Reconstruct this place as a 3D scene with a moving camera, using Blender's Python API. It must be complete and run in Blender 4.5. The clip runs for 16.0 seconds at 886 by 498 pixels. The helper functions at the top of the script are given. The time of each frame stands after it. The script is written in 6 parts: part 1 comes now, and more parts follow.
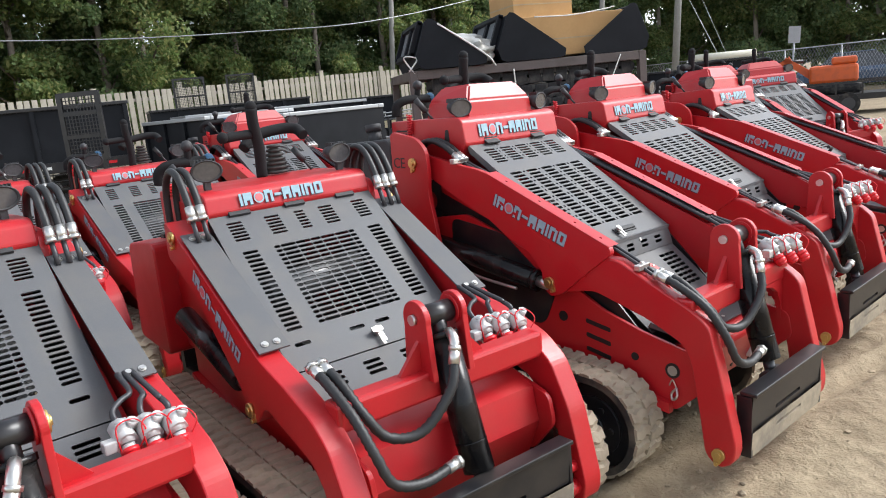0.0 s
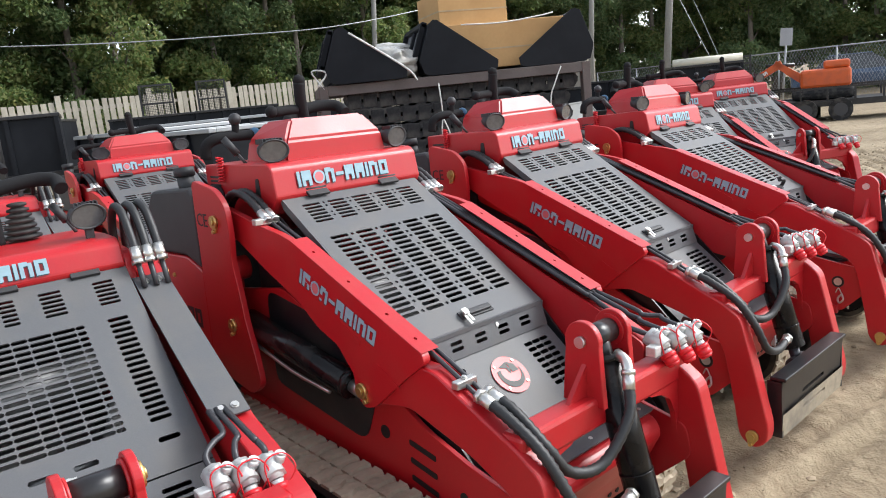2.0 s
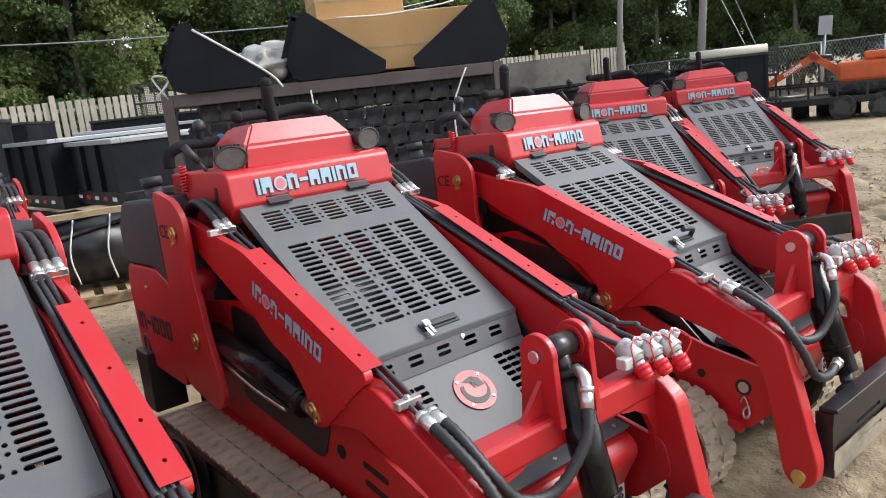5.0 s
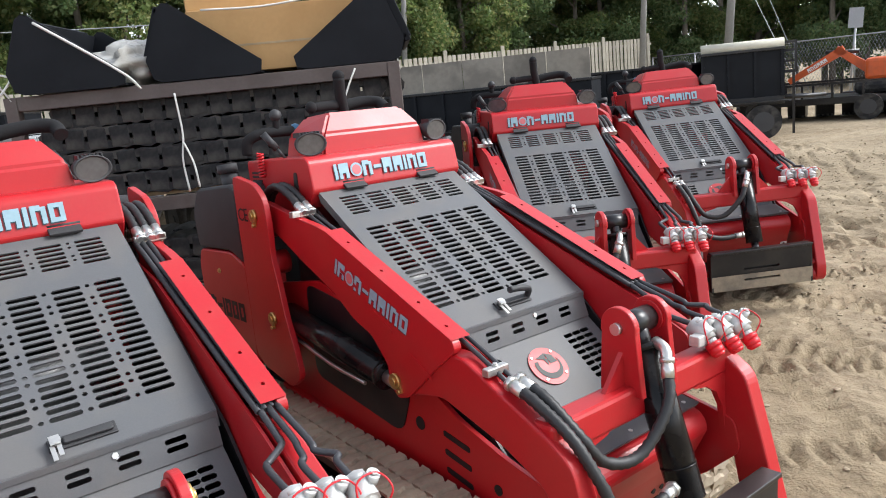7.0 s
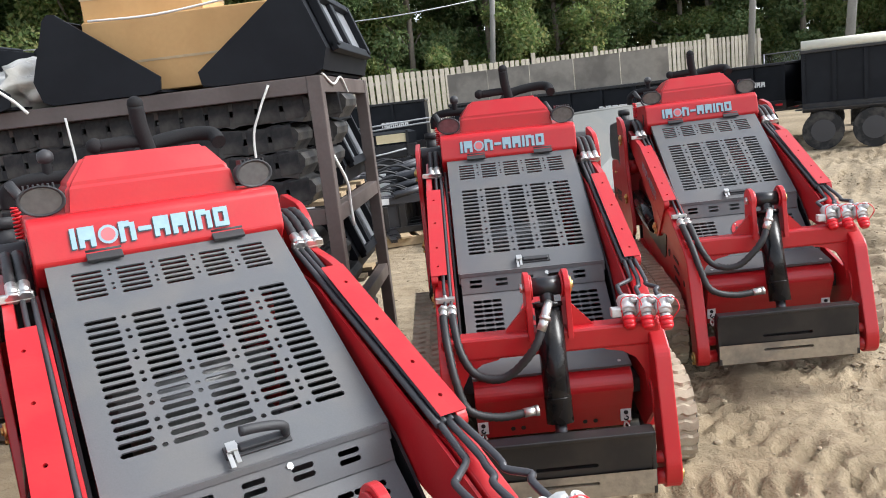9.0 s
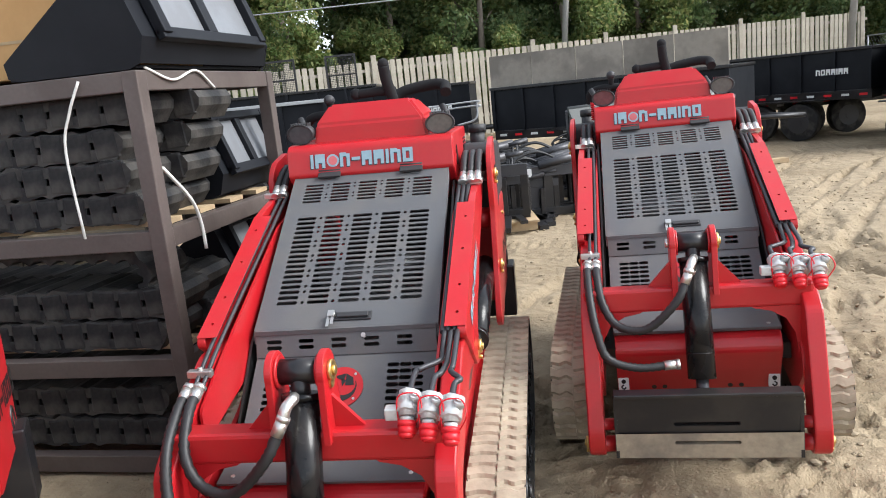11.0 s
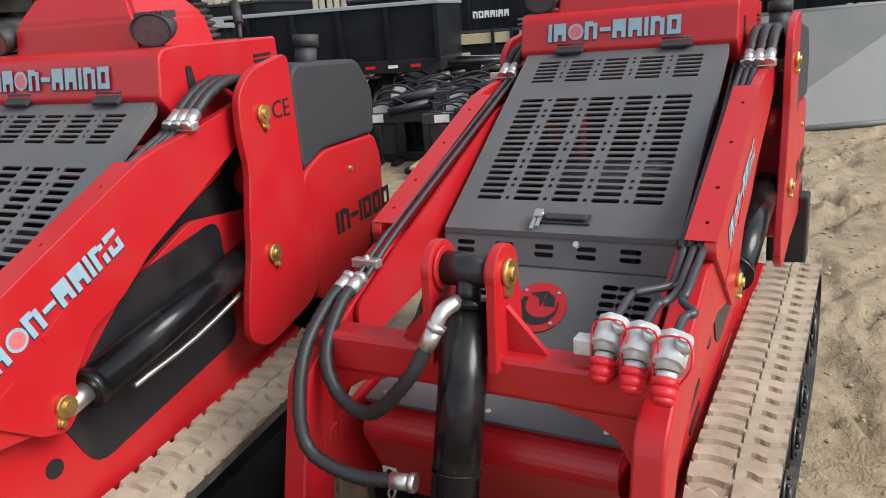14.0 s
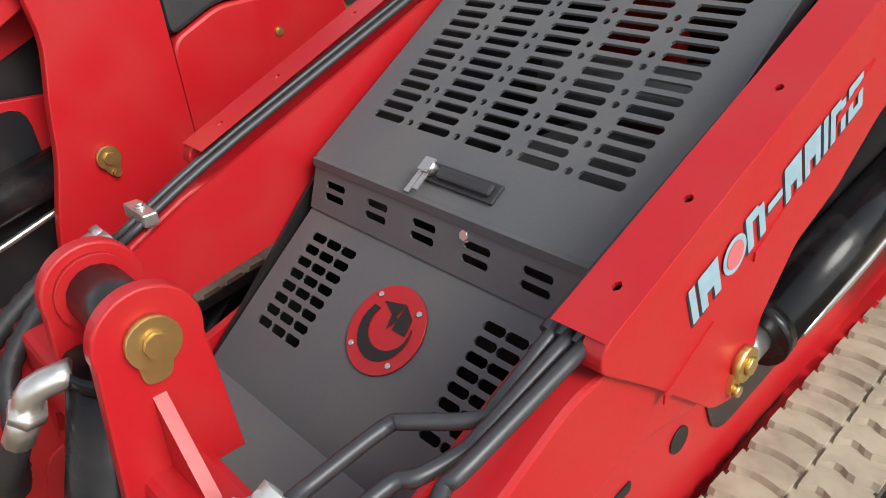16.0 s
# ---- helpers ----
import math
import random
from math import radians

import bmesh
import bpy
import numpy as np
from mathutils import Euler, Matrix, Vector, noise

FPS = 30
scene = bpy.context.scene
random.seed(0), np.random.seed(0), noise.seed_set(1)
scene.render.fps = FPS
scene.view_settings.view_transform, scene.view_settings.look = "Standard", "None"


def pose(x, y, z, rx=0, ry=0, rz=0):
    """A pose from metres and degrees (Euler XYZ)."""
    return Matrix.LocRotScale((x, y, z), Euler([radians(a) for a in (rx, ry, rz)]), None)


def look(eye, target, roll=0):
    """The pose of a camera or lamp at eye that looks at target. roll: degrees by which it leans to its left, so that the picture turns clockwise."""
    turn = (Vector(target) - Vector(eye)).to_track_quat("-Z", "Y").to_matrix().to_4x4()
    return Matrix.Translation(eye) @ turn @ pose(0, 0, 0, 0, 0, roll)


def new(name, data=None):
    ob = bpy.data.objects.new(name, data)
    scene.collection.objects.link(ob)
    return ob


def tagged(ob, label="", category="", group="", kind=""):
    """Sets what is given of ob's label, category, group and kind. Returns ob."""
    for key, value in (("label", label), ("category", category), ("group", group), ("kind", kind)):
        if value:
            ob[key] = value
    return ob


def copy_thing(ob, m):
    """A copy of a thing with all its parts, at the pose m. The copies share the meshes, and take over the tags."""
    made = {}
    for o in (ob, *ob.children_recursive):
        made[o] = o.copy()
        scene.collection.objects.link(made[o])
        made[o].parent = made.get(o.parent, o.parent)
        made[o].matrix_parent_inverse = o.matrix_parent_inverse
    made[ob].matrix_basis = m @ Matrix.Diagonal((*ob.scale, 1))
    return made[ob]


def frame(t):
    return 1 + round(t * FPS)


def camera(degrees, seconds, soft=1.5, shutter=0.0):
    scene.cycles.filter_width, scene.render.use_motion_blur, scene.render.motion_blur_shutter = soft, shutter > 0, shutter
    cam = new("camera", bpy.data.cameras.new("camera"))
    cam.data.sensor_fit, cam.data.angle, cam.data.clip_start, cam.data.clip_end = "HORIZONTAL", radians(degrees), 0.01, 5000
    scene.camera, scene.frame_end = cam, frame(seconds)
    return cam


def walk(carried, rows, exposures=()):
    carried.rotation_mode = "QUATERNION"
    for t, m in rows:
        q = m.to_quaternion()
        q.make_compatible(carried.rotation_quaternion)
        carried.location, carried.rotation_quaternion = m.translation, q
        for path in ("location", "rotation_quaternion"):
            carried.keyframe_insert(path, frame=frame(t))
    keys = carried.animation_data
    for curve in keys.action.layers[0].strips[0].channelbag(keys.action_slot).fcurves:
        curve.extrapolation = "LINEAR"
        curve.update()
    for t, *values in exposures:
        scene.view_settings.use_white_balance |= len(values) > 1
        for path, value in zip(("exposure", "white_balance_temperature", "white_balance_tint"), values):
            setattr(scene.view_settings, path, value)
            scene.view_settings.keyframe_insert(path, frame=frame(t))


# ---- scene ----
cam = camera(60.50, 16.0, soft=1.0)
PATH = [
    (0, (-5.339, -7.819, 1.502), (-4.831, -4.922, 0.913), -5.70),
    (0.5, (-5.113, -7.636, 1.559), (-4.588, -4.741, 0.975), -5.53),
    (1, (-4.918, -7.490, 1.550), (-4.396, -4.594, 0.971), -5.56),
    (1.5, (-4.712, -7.289, 1.575), (-4.196, -4.391, 0.996), -5.62),
    (2, (-4.493, -7.149, 1.566), (-3.996, -4.248, 0.982), -5.89),
    (2.5, (-4.198, -7.016, 1.578), (-3.734, -4.111, 0.993), -6.34),
    (3, (-3.984, -6.847, 1.557), (-3.562, -3.935, 0.972), -6.74),
    (3.2, (-3.916, -6.771, 1.549), (-3.509, -3.857, 0.964), -6.83),
    (5.3, (-3.014, -6.077, 1.558), (-2.721, -3.151, 0.962), -6.20),
    (5.5, (-2.936, -6.012, 1.571), (-2.651, -3.087, 0.970), -6.13),
    (6, (-2.713, -5.849, 1.564), (-2.450, -2.924, 0.950), -5.80),
    (6.5, (-2.427, -5.704, 1.553), (-2.191, -2.778, 0.934), -5.72),
    (7, (-2.169, -5.563, 1.558), (-2.007, -2.631, 0.940), -5.70),
    (7.5, (-1.915, -5.344, 1.553), (-1.851, -2.407, 0.946), -5.89),
    (8, (-1.712, -5.129, 1.548), (-1.756, -2.188, 0.955), -6.10),
    (8.5, (-1.449, -4.910, 1.532), (-1.609, -1.970, 0.961), -6.51),
    (9, (-1.233, -4.708, 1.542), (-1.509, -1.775, 0.979), -6.64),
    (9.2, (-1.144, -4.597, 1.522), (-1.465, -1.666, 0.965), -6.64),
    (11.3, (-0.193, -3.697, 1.552), (-0.878, -0.842, 0.936), -5.78),
    (11.5, (-0.120, -3.626, 1.564), (-0.844, -0.781, 0.945), -5.76),
    (12, (0.088, -3.390, 1.544), (-0.791, -0.595, 0.900), -5.57),
    (12.5, (0.314, -3.150, 1.550), (-0.707, -0.415, 0.860), -5.25),
    (13, (0.434, -2.856, 1.468), (-0.696, -0.176, 0.734), -4.88),
    (13.5, (0.536, -2.549, 1.443), (-0.720, 0.056, 0.645), -4.85),
    (14, (0.640, -2.249, 1.400), (-0.754, 0.257, 0.521), -4.46),
    (14.5, (0.727, -1.996, 1.396), (-0.813, 0.397, 0.445), -3.85),
    (15, (0.748, -1.724, 1.373), (-0.945, 0.507, 0.298), -3.41),
    (15.5, (0.737, -1.442, 1.385), (-1.106, 0.553, 0.110), -3.79),
    (16, (0.730, -1.172, 1.349), (-1.209, 0.570, -0.137), -4.26),
]
walk(cam, [(t, look(eye, target, roll)) for t, eye, target, roll in PATH], exposures=[(0.0, 1.12, 6200, 9.0), (2.5, 1.10, 6200, 9.0), (6.0, 1.06, 6200, 9.0), (8.5, 1.34, 6200, 9.0), (12.0, 1.32, 6200, 9.0), (13.5, 0.92, 6250, 9.0), (16.0, 0.78, 6500, 9.0)])

# ---- world, sun, exposure ----
world = bpy.data.worlds.new("sky_world")
scene.world = world
world.use_nodes = True
wn, wl = world.node_tree.nodes, world.node_tree.links
sky = wn.new("ShaderNodeTexSky")
sky.sky_type = "NISHITA"
sky.sun_disc = False
sky.sun_elevation, sky.sun_rotation = radians(41), radians(88)
sky.air_density, sky.dust_density, sky.ozone_density = 1.0, 1.5, 1.0
soft_sky = wn.new("ShaderNodeHueSaturation")
soft_sky.inputs["Saturation"].default_value = 0.3
wl.new(sky.outputs[0], soft_sky.inputs["Color"])
wl.new(soft_sky.outputs[0], wn["Background"].inputs["Color"])
wn["Background"].inputs["Strength"].default_value = 0.15
sun = new("sun", bpy.data.lights.new("sun", "SUN"))
sun.data.energy, sun.data.angle, sun.data.color = 1.75, radians(26), (1.0, 0.97, 0.92)
sun.matrix_world = look((15.0, 0.5, 13.2), (0, 0, 0))


# ---- materials ----
def material(name, color, rough=0.5, metal=0.0, grain=0.0, scale=40.0, bump=0.0, stain=None, amount=0.0, stain_scale=6.0, coat=0.0, vary=0.0, edges=(0.45, 0.62)):
    """A principled material with fine grain, patches of a second colour, bump and a little change from piece to piece."""
    m = bpy.data.materials.new(name)
    m.use_nodes = True
    n, l = m.node_tree.nodes, m.node_tree.links
    b = n["Principled BSDF"]
    b.inputs["Metallic"].default_value = metal
    b.inputs["Coat Weight"].default_value = coat
    b.inputs["Coat Roughness"].default_value = 0.12
    co = n.new("ShaderNodeTexCoord")
    fine = n.new("ShaderNodeTexNoise")
    fine.inputs["Scale"].default_value, fine.inputs["Detail"].default_value = scale, 5
    l.new(co.outputs["Object"], fine.inputs["Vector"])
    big = n.new("ShaderNodeTexNoise")
    big.inputs["Scale"].default_value, big.inputs["Detail"].default_value = stain_scale, 6
    l.new(co.outputs["Object"], big.inputs["Vector"])
    lo, hi = [c * (1 - grain) for c in color], [min(1, c * (1 + grain)) for c in color]
    mix = n.new("ShaderNodeMix")
    mix.data_type = "RGBA"
    mix.inputs["A"].default_value, mix.inputs["B"].default_value = (*lo, 1), (*hi, 1)
    l.new(fine.outputs["Fac"], mix.inputs["Factor"])
    out = mix.outputs["Result"]
    if stain:
        ramp = n.new("ShaderNodeMapRange")
        ramp.inputs["From Min"].default_value, ramp.inputs["From Max"].default_value = edges
        ramp.inputs["To Max"].default_value = amount
        l.new(big.outputs["Fac"], ramp.inputs["Value"])
        second = n.new("ShaderNodeMix")
        second.data_type = "RGBA"
        second.inputs["B"].default_value = (*stain, 1)
        l.new(out, second.inputs["A"])
        l.new(ramp.outputs["Result"], second.inputs["Factor"])
        out = second.outputs["Result"]
    if vary:
        info = n.new("ShaderNodeObjectInfo")
        hsv = n.new("ShaderNodeHueSaturation")
        span = n.new("ShaderNodeMapRange")
        span.inputs["To Min"].default_value, span.inputs["To Max"].default_value = 1 - vary, 1 + vary
        l.new(info.outputs["Random"], span.inputs["Value"])
        l.new(span.outputs["Result"], hsv.inputs["Value"])
        l.new(out, hsv.inputs["Color"])
        out = hsv.outputs["Color"]
    l.new(out, b.inputs["Base Color"])
    rg = n.new("ShaderNodeMapRange")
    rg.inputs["To Min"].default_value, rg.inputs["To Max"].default_value = max(0.02, rough - 0.08), min(1, rough + 0.1)
    l.new(big.outputs["Fac"], rg.inputs["Value"])
    l.new(rg.outputs["Result"], b.inputs["Roughness"])
    if bump:
        bp = n.new("ShaderNodeBump")
        bp.inputs["Strength"].default_value, bp.inputs["Distance"].default_value = 0.6, bump
        l.new(fine.outputs["Fac"], bp.inputs["Height"])
        l.new(bp.outputs["Normal"], b.inputs["Normal"])
    return m


RED = material("red_paint", (0.42, 0.009, 0.014), 0.36, grain=0.05, scale=90, bump=0.0004, stain=(0.38, 0.04, 0.03), amount=0.2, stain_scale=9, coat=0.04)
GREY = material("charcoal_powder_coat", (0.092, 0.094, 0.099), 0.54, grain=0.12, scale=220, bump=0.0003, stain=(0.16, 0.14, 0.115), amount=0.22, stain_scale=7)
BLACK = material("black_paint", (0.012, 0.012, 0.014), 0.32, grain=0.2, scale=80, bump=0.0003, stain=(0.06, 0.05, 0.04), amount=0.25, stain_scale=8)
BLACKGLOSS = material("black_cylinder_paint", (0.006, 0.006, 0.007), 0.24, grain=0.1, scale=60, stain=(0.06, 0.052, 0.045), amount=0.25, stain_scale=10, coat=0.12)
PLASTIC = material("black_textured_plastic", (0.028, 0.028, 0.03), 0.6, grain=0.2, scale=300, bump=0.0008)
FOAM = material("black_foam_grip", (0.016, 0.016, 0.017), 0.85, grain=0.25, scale=260, bump=0.001)
# the rubber's pale second colour also paints in highlights on its lumps
RUBBER = material("black_rubber", (0.020, 0.020, 0.021), 0.55, grain=0.3, scale=45, bump=0.004, stain=(0.10, 0.092, 0.082), amount=0.55, stain_scale=7)
TREAD = material("dusty_track_rubber", (0.31, 0.26, 0.19), 0.9, grain=0.25, scale=45, bump=0.004, stain=(0.42, 0.36, 0.265), amount=0.8, stain_scale=7)
TREADSIDE = material("dark_track_rubber", (0.03, 0.028, 0.026), 0.8, grain=0.3, scale=60, bump=0.002, stain=(0.14, 0.115, 0.085), amount=0.7, stain_scale=8)
ZINC = material("zinc_steel", (0.62, 0.61, 0.58), 0.32, 0.9, grain=0.1, scale=120)
GOLD = material("yellow_zinc_steel", (0.62, 0.43, 0.16), 0.3, 0.85, grain=0.12, scale=90)
PIPE = material("dark_steel_pipe", (0.055, 0.055, 0.06), 0.42, 0.4, grain=0.15, scale=90)
CAST = material("pale_coupler_steel", (0.58, 0.59, 0.58), 0.4, 0.35, grain=0.15, scale=90, stain=(0.35, 0.35, 0.34), amount=0.4, stain_scale=25)
CAPRED = material("red_plastic_cap", (0.62, 0.012, 0.02), 0.38, grain=0.05, scale=60)
WHITE = material("white_label", (0.72, 0.72, 0.70), 0.5, grain=0.05)
INK = material("black_ink", (0.01, 0.01, 0.01), 0.5)
DECAL = material("pale_blue_decal", (0.26, 0.385, 0.45), 0.45, grain=0.2, scale=60)
DECALEDGE = material("dark_decal_edge", (0.02, 0.03, 0.04), 0.5)
ROSE = material("rose_decal", (0.55, 0.13, 0.14), 0.45, grain=0.1)
GLASS = material("lamp_glass", (0.10, 0.10, 0.105), 0.08, 0.3, grain=0.4, scale=60, coat=1.0)
WORN = material("sanded_bare_steel", (0.30, 0.25, 0.18), 0.75, 0.1, grain=0.3, scale=50, bump=0.002, stain=(0.10, 0.09, 0.08), amount=0.6, stain_scale=6)
ENGINE = material("engine_metal", (0.20, 0.20, 0.20), 0.4, 0.6, grain=0.3, scale=30)
BLUECAP = material("blue_knob", (0.04, 0.13, 0.24), 0.5)
HOSE = material("braided_hose", (0.018, 0.018, 0.019), 0.5, grain=0.3, scale=200, bump=0.001)
RACKSTEEL = material("brown_painted_steel", (0.115, 0.092, 0.084), 0.5, 0.2, grain=0.15, scale=60, bump=0.0006, stain=(0.06, 0.045, 0.04), amount=0.4, stain_scale=5)
WOOD = material("pale_pine", (0.42, 0.31, 0.18), 0.75, grain=0.2, scale=25, bump=0.001, stain=(0.25, 0.18, 0.11), amount=0.5, stain_scale=6)
PALEWOOD = material("fresh_yellow_timber", (0.62, 0.52, 0.32), 0.7, grain=0.1, scale=25, stain=(0.5, 0.4, 0.24), amount=0.4, stain_scale=5)
CARD = material("cardboard", (0.50, 0.30, 0.125), 0.85, grain=0.08, scale=40, stain=(0.40, 0.23, 0.09), amount=0.5, stain_scale=3)
WRAP = material("milky_plastic_wrap", (0.55, 0.53, 0.48), 0.25, grain=0.15, scale=18, bump=0.01, stain=(0.38, 0.34, 0.28), amount=0.6, stain_scale=5)
STRING = material("white_cord", (0.70, 0.69, 0.65), 0.7, grain=0.1)
BUCKET = material("matt_black_bucket", (0.006, 0.007, 0.010), 0.55, grain=0.2, scale=40, stain=(0.016, 0.018, 0.022), amount=0.4, stain_scale=3)
BUCKETIN = material("bare_bucket_steel", (0.20, 0.21, 0.225), 0.5, 0.35, grain=0.1, scale=60, stain=(0.16, 0.16, 0.17), amount=0.5, stain_scale=4)
FENCE = material("weathered_fence_wood", (0.36, 0.33, 0.27), 0.9, grain=0.2, scale=20, bump=0.002, vary=0.14, stain=(0.22, 0.20, 0.16), amount=0.5, stain_scale=3)
PLY = material("weathered_plywood", (0.25, 0.225, 0.19), 0.9, grain=0.2, scale=14, bump=0.002, vary=0.15, stain=(0.13, 0.115, 0.10), amount=0.6, stain_scale=2.5)
TARP = material("cream_tarp", (0.60, 0.57, 0.47), 0.7, grain=0.1, scale=15, bump=0.004)
RAMP = material("grey_steel_plate", (0.10, 0.105, 0.10), 0.55, 0.1, grain=0.12, scale=40, stain=(0.14, 0.13, 0.115), amount=0.5, stain_scale=2)
ORANGE = material("orange_paint", (0.62, 0.105, 0.02), 0.4, grain=0.08, scale=30, stain=(0.40, 0.08, 0.03), amount=0.4)
BLUECAR = material("blue_car_paint", (0.06, 0.10, 0.17), 0.25, 0.3, coat=0.8)
WINDOW = material("dark_window_glass", (0.03, 0.035, 0.04), 0.05, 0.0, coat=1.0)
POLE = material("weathered_pole", (0.24, 0.235, 0.22), 0.85, grain=0.2, scale=15)
GALV = material("galvanised_steel", (0.36, 0.37, 0.38), 0.5, 0.5, grain=0.1)
BARK = material("bark", (0.15, 0.125, 0.10), 0.95, grain=0.35, scale=12, bump=0.02)


for dull in (BUCKET, RUBBER, FOAM, BLACKGLOSS):
    dull.node_tree.nodes["Principled BSDF"].inputs["Specular IOR Level"].default_value = 0.2


def leaf_material(name, a, b, c):
    m = bpy.data.materials.new(name)
    m.use_nodes = True
    n, l = m.node_tree.nodes, m.node_tree.links
    g = n.new("ShaderNodeNewGeometry")
    r = n.new("ShaderNodeValToRGB")
    r.color_ramp.elements[0].color, r.color_ramp.elements[1].color = (*a, 1), (*c, 1)
    e = r.color_ramp.elements.new(0.55)
    e.color = (*b, 1)
    l.new(g.outputs["Random Per Island"], r.inputs["Fac"])
    p = n["Principled BSDF"]
    l.new(r.outputs["Color"], p.inputs["Base Color"])
    p.inputs["Roughness"].default_value = 0.6
    t = n.new("ShaderNodeBsdfTranslucent")
    l.new(r.outputs["Color"], t.inputs["Color"])
    ms = n.new("ShaderNodeMixShader")
    ms.inputs["Fac"].default_value = 0.58
    l.new(p.outputs[0], ms.inputs[1])
    l.new(t.outputs[0], ms.inputs[2])
    l.new(ms.outputs[0], n["Material Output"].inputs["Surface"])
    return m


LEAF = leaf_material("green_leaves", (0.11, 0.17, 0.055), (0.18, 0.245, 0.08), (0.30, 0.29, 0.11))
LEAFDARK = leaf_material("dark_green_leaves", (0.095, 0.155, 0.065), (0.15, 0.22, 0.085), (0.24, 0.27, 0.12))


def sand_material():
    m = bpy.data.materials.new("packed_sand")
    m.use_nodes = True
    n, l = m.node_tree.nodes, m.node_tree.links
    b = n["Principled BSDF"]
    b.inputs["Roughness"].default_value = 0.95
    co = n.new("ShaderNodeTexCoord")

    def noise_at(s, d=6):
        k = n.new("ShaderNodeTexNoise")
        k.inputs["Scale"].default_value, k.inputs["Detail"].default_value = s, d
        l.new(co.outputs["Object"], k.inputs["Vector"])
        return k
    patch, mid, fine = noise_at(0.7), noise_at(9), noise_at(90)
    r = n.new("ShaderNodeValToRGB")
    r.color_ramp.elements[0].position, r.color_ramp.elements[1].position = 0.3, 0.72
    r.color_ramp.elements[0].color, r.color_ramp.elements[1].color = (0.24, 0.182, 0.110, 1), (0.40, 0.320, 0.212, 1)
    l.new(patch.outputs["Fac"], r.inputs["Fac"])
    mx = n.new("ShaderNodeMix")
    mx.data_type, mx.blend_type = "RGBA", "MULTIPLY"
    mx.inputs["Factor"].default_value = 0.55
    r2 = n.new("ShaderNodeValToRGB")
    r2.color_ramp.elements[0].position, r2.color_ramp.elements[1].position = 0.3, 0.65
    r2.color_ramp.elements[0].color, r2.color_ramp.elements[1].color = (0.5, 0.46, 0.42, 1), (1, 1, 1, 1)
    l.new(mid.outputs["Fac"], r2.inputs["Fac"])
    l.new(r.outputs["Color"], mx.inputs["A"])
    l.new(r2.outputs["Color"], mx.inputs["B"])
    l.new(mx.outputs["Result"], b.inputs["Base Color"])
    b1, b2 = n.new("ShaderNodeBump"), n.new("ShaderNodeBump")
    b1.inputs["Distance"].default_value, b2.inputs["Distance"].default_value = 0.06, 0.012
    b1.inputs["Strength"].default_value = b2.inputs["Strength"].default_value = 0.7
    l.new(mid.outputs["Fac"], b1.inputs["Height"])
    l.new(fine.outputs["Fac"], b2.inputs["Height"])
    l.new(b1.outputs["Normal"], b2.inputs["Normal"])
    l.new(b2.outputs["Normal"], b.inputs["Normal"])
    return m


SAND = sand_material()


# ---- mesh helpers ----
def part(name, bm, mat, parent=None, label=""):
    """One bmesh as one mesh object, under a thing or a part."""
    me = bpy.data.meshes.new(name)
    bm.to_mesh(me)
    bm.free()
    me.materials.append(mat)
    ob = new(name, me)
    if parent is not None:
        ob.parent = parent
    if label:
        tagged(ob, label)
    return ob


def box(bm, lo, hi, m=None, bevel=0.0):
    g = bmesh.ops.create_cube(bm, size=1.0)["verts"]
    c, s = [(a + b) / 2 for a, b in zip(lo, hi)], [abs(b - a) for a, b in zip(lo, hi)]
    for v in g:
        v.co = Vector((v.co.x * s[0] + c[0], v.co.y * s[1] + c[1], v.co.z * s[2] + c[2]))
    if bevel:
        es = {e for v in g for e in v.link_edges}
        g = bmesh.ops.bevel(bm, geom=list(es), offset=bevel, segments=2, affect="EDGES", profile=0.5)["verts"]
    if m is not None:
        for v in {v for v in g}:
            v.co = m @ v.co
    return bm


def prism(bm, pts, x0, x1, bevel=0.0):
    """A plate cut to a side profile of (y, z) points, from x0 to x1."""
    a = [bm.verts.new((x0, y, z)) for y, z in pts]
    b = [bm.verts.new((x1, y, z)) for y, z in pts]
    fs = [bm.faces.new(a), bm.faces.new(b[::-1])]
    k = len(pts)
    for i in range(k):
        fs.append(bm.faces.new((a[i], b[i], b[(i + 1) % k], a[(i + 1) % k])))
    bmesh.ops.recalc_face_normals(bm, faces=fs)
    if bevel:
        es = [e for f in fs[:2] for e in f.edges]
        bmesh.ops.bevel(bm, geom=es, offset=bevel, segments=2, affect="EDGES", profile=0.5)
    return bm


def rounded(pts, r=0.02, n=4):
    """The corners of a closed profile, rounded."""
    out = []
    k = len(pts)
    for i in range(k):
        p, q, s = Vector(pts[i - 1]), Vector(pts[i]), Vector(pts[(i + 1) % k])
        d = min(r, (p - q).length * 0.45, (s - q).length * 0.45)
        a, b = q + (p - q).normalized() * d, q + (s - q).normalized() * d
        for j in range(n + 1):
            t = j / n
            out.append(tuple(a * (1 - t) ** 2 + q * 2 * t * (1 - t) + b * t * t))
    return out


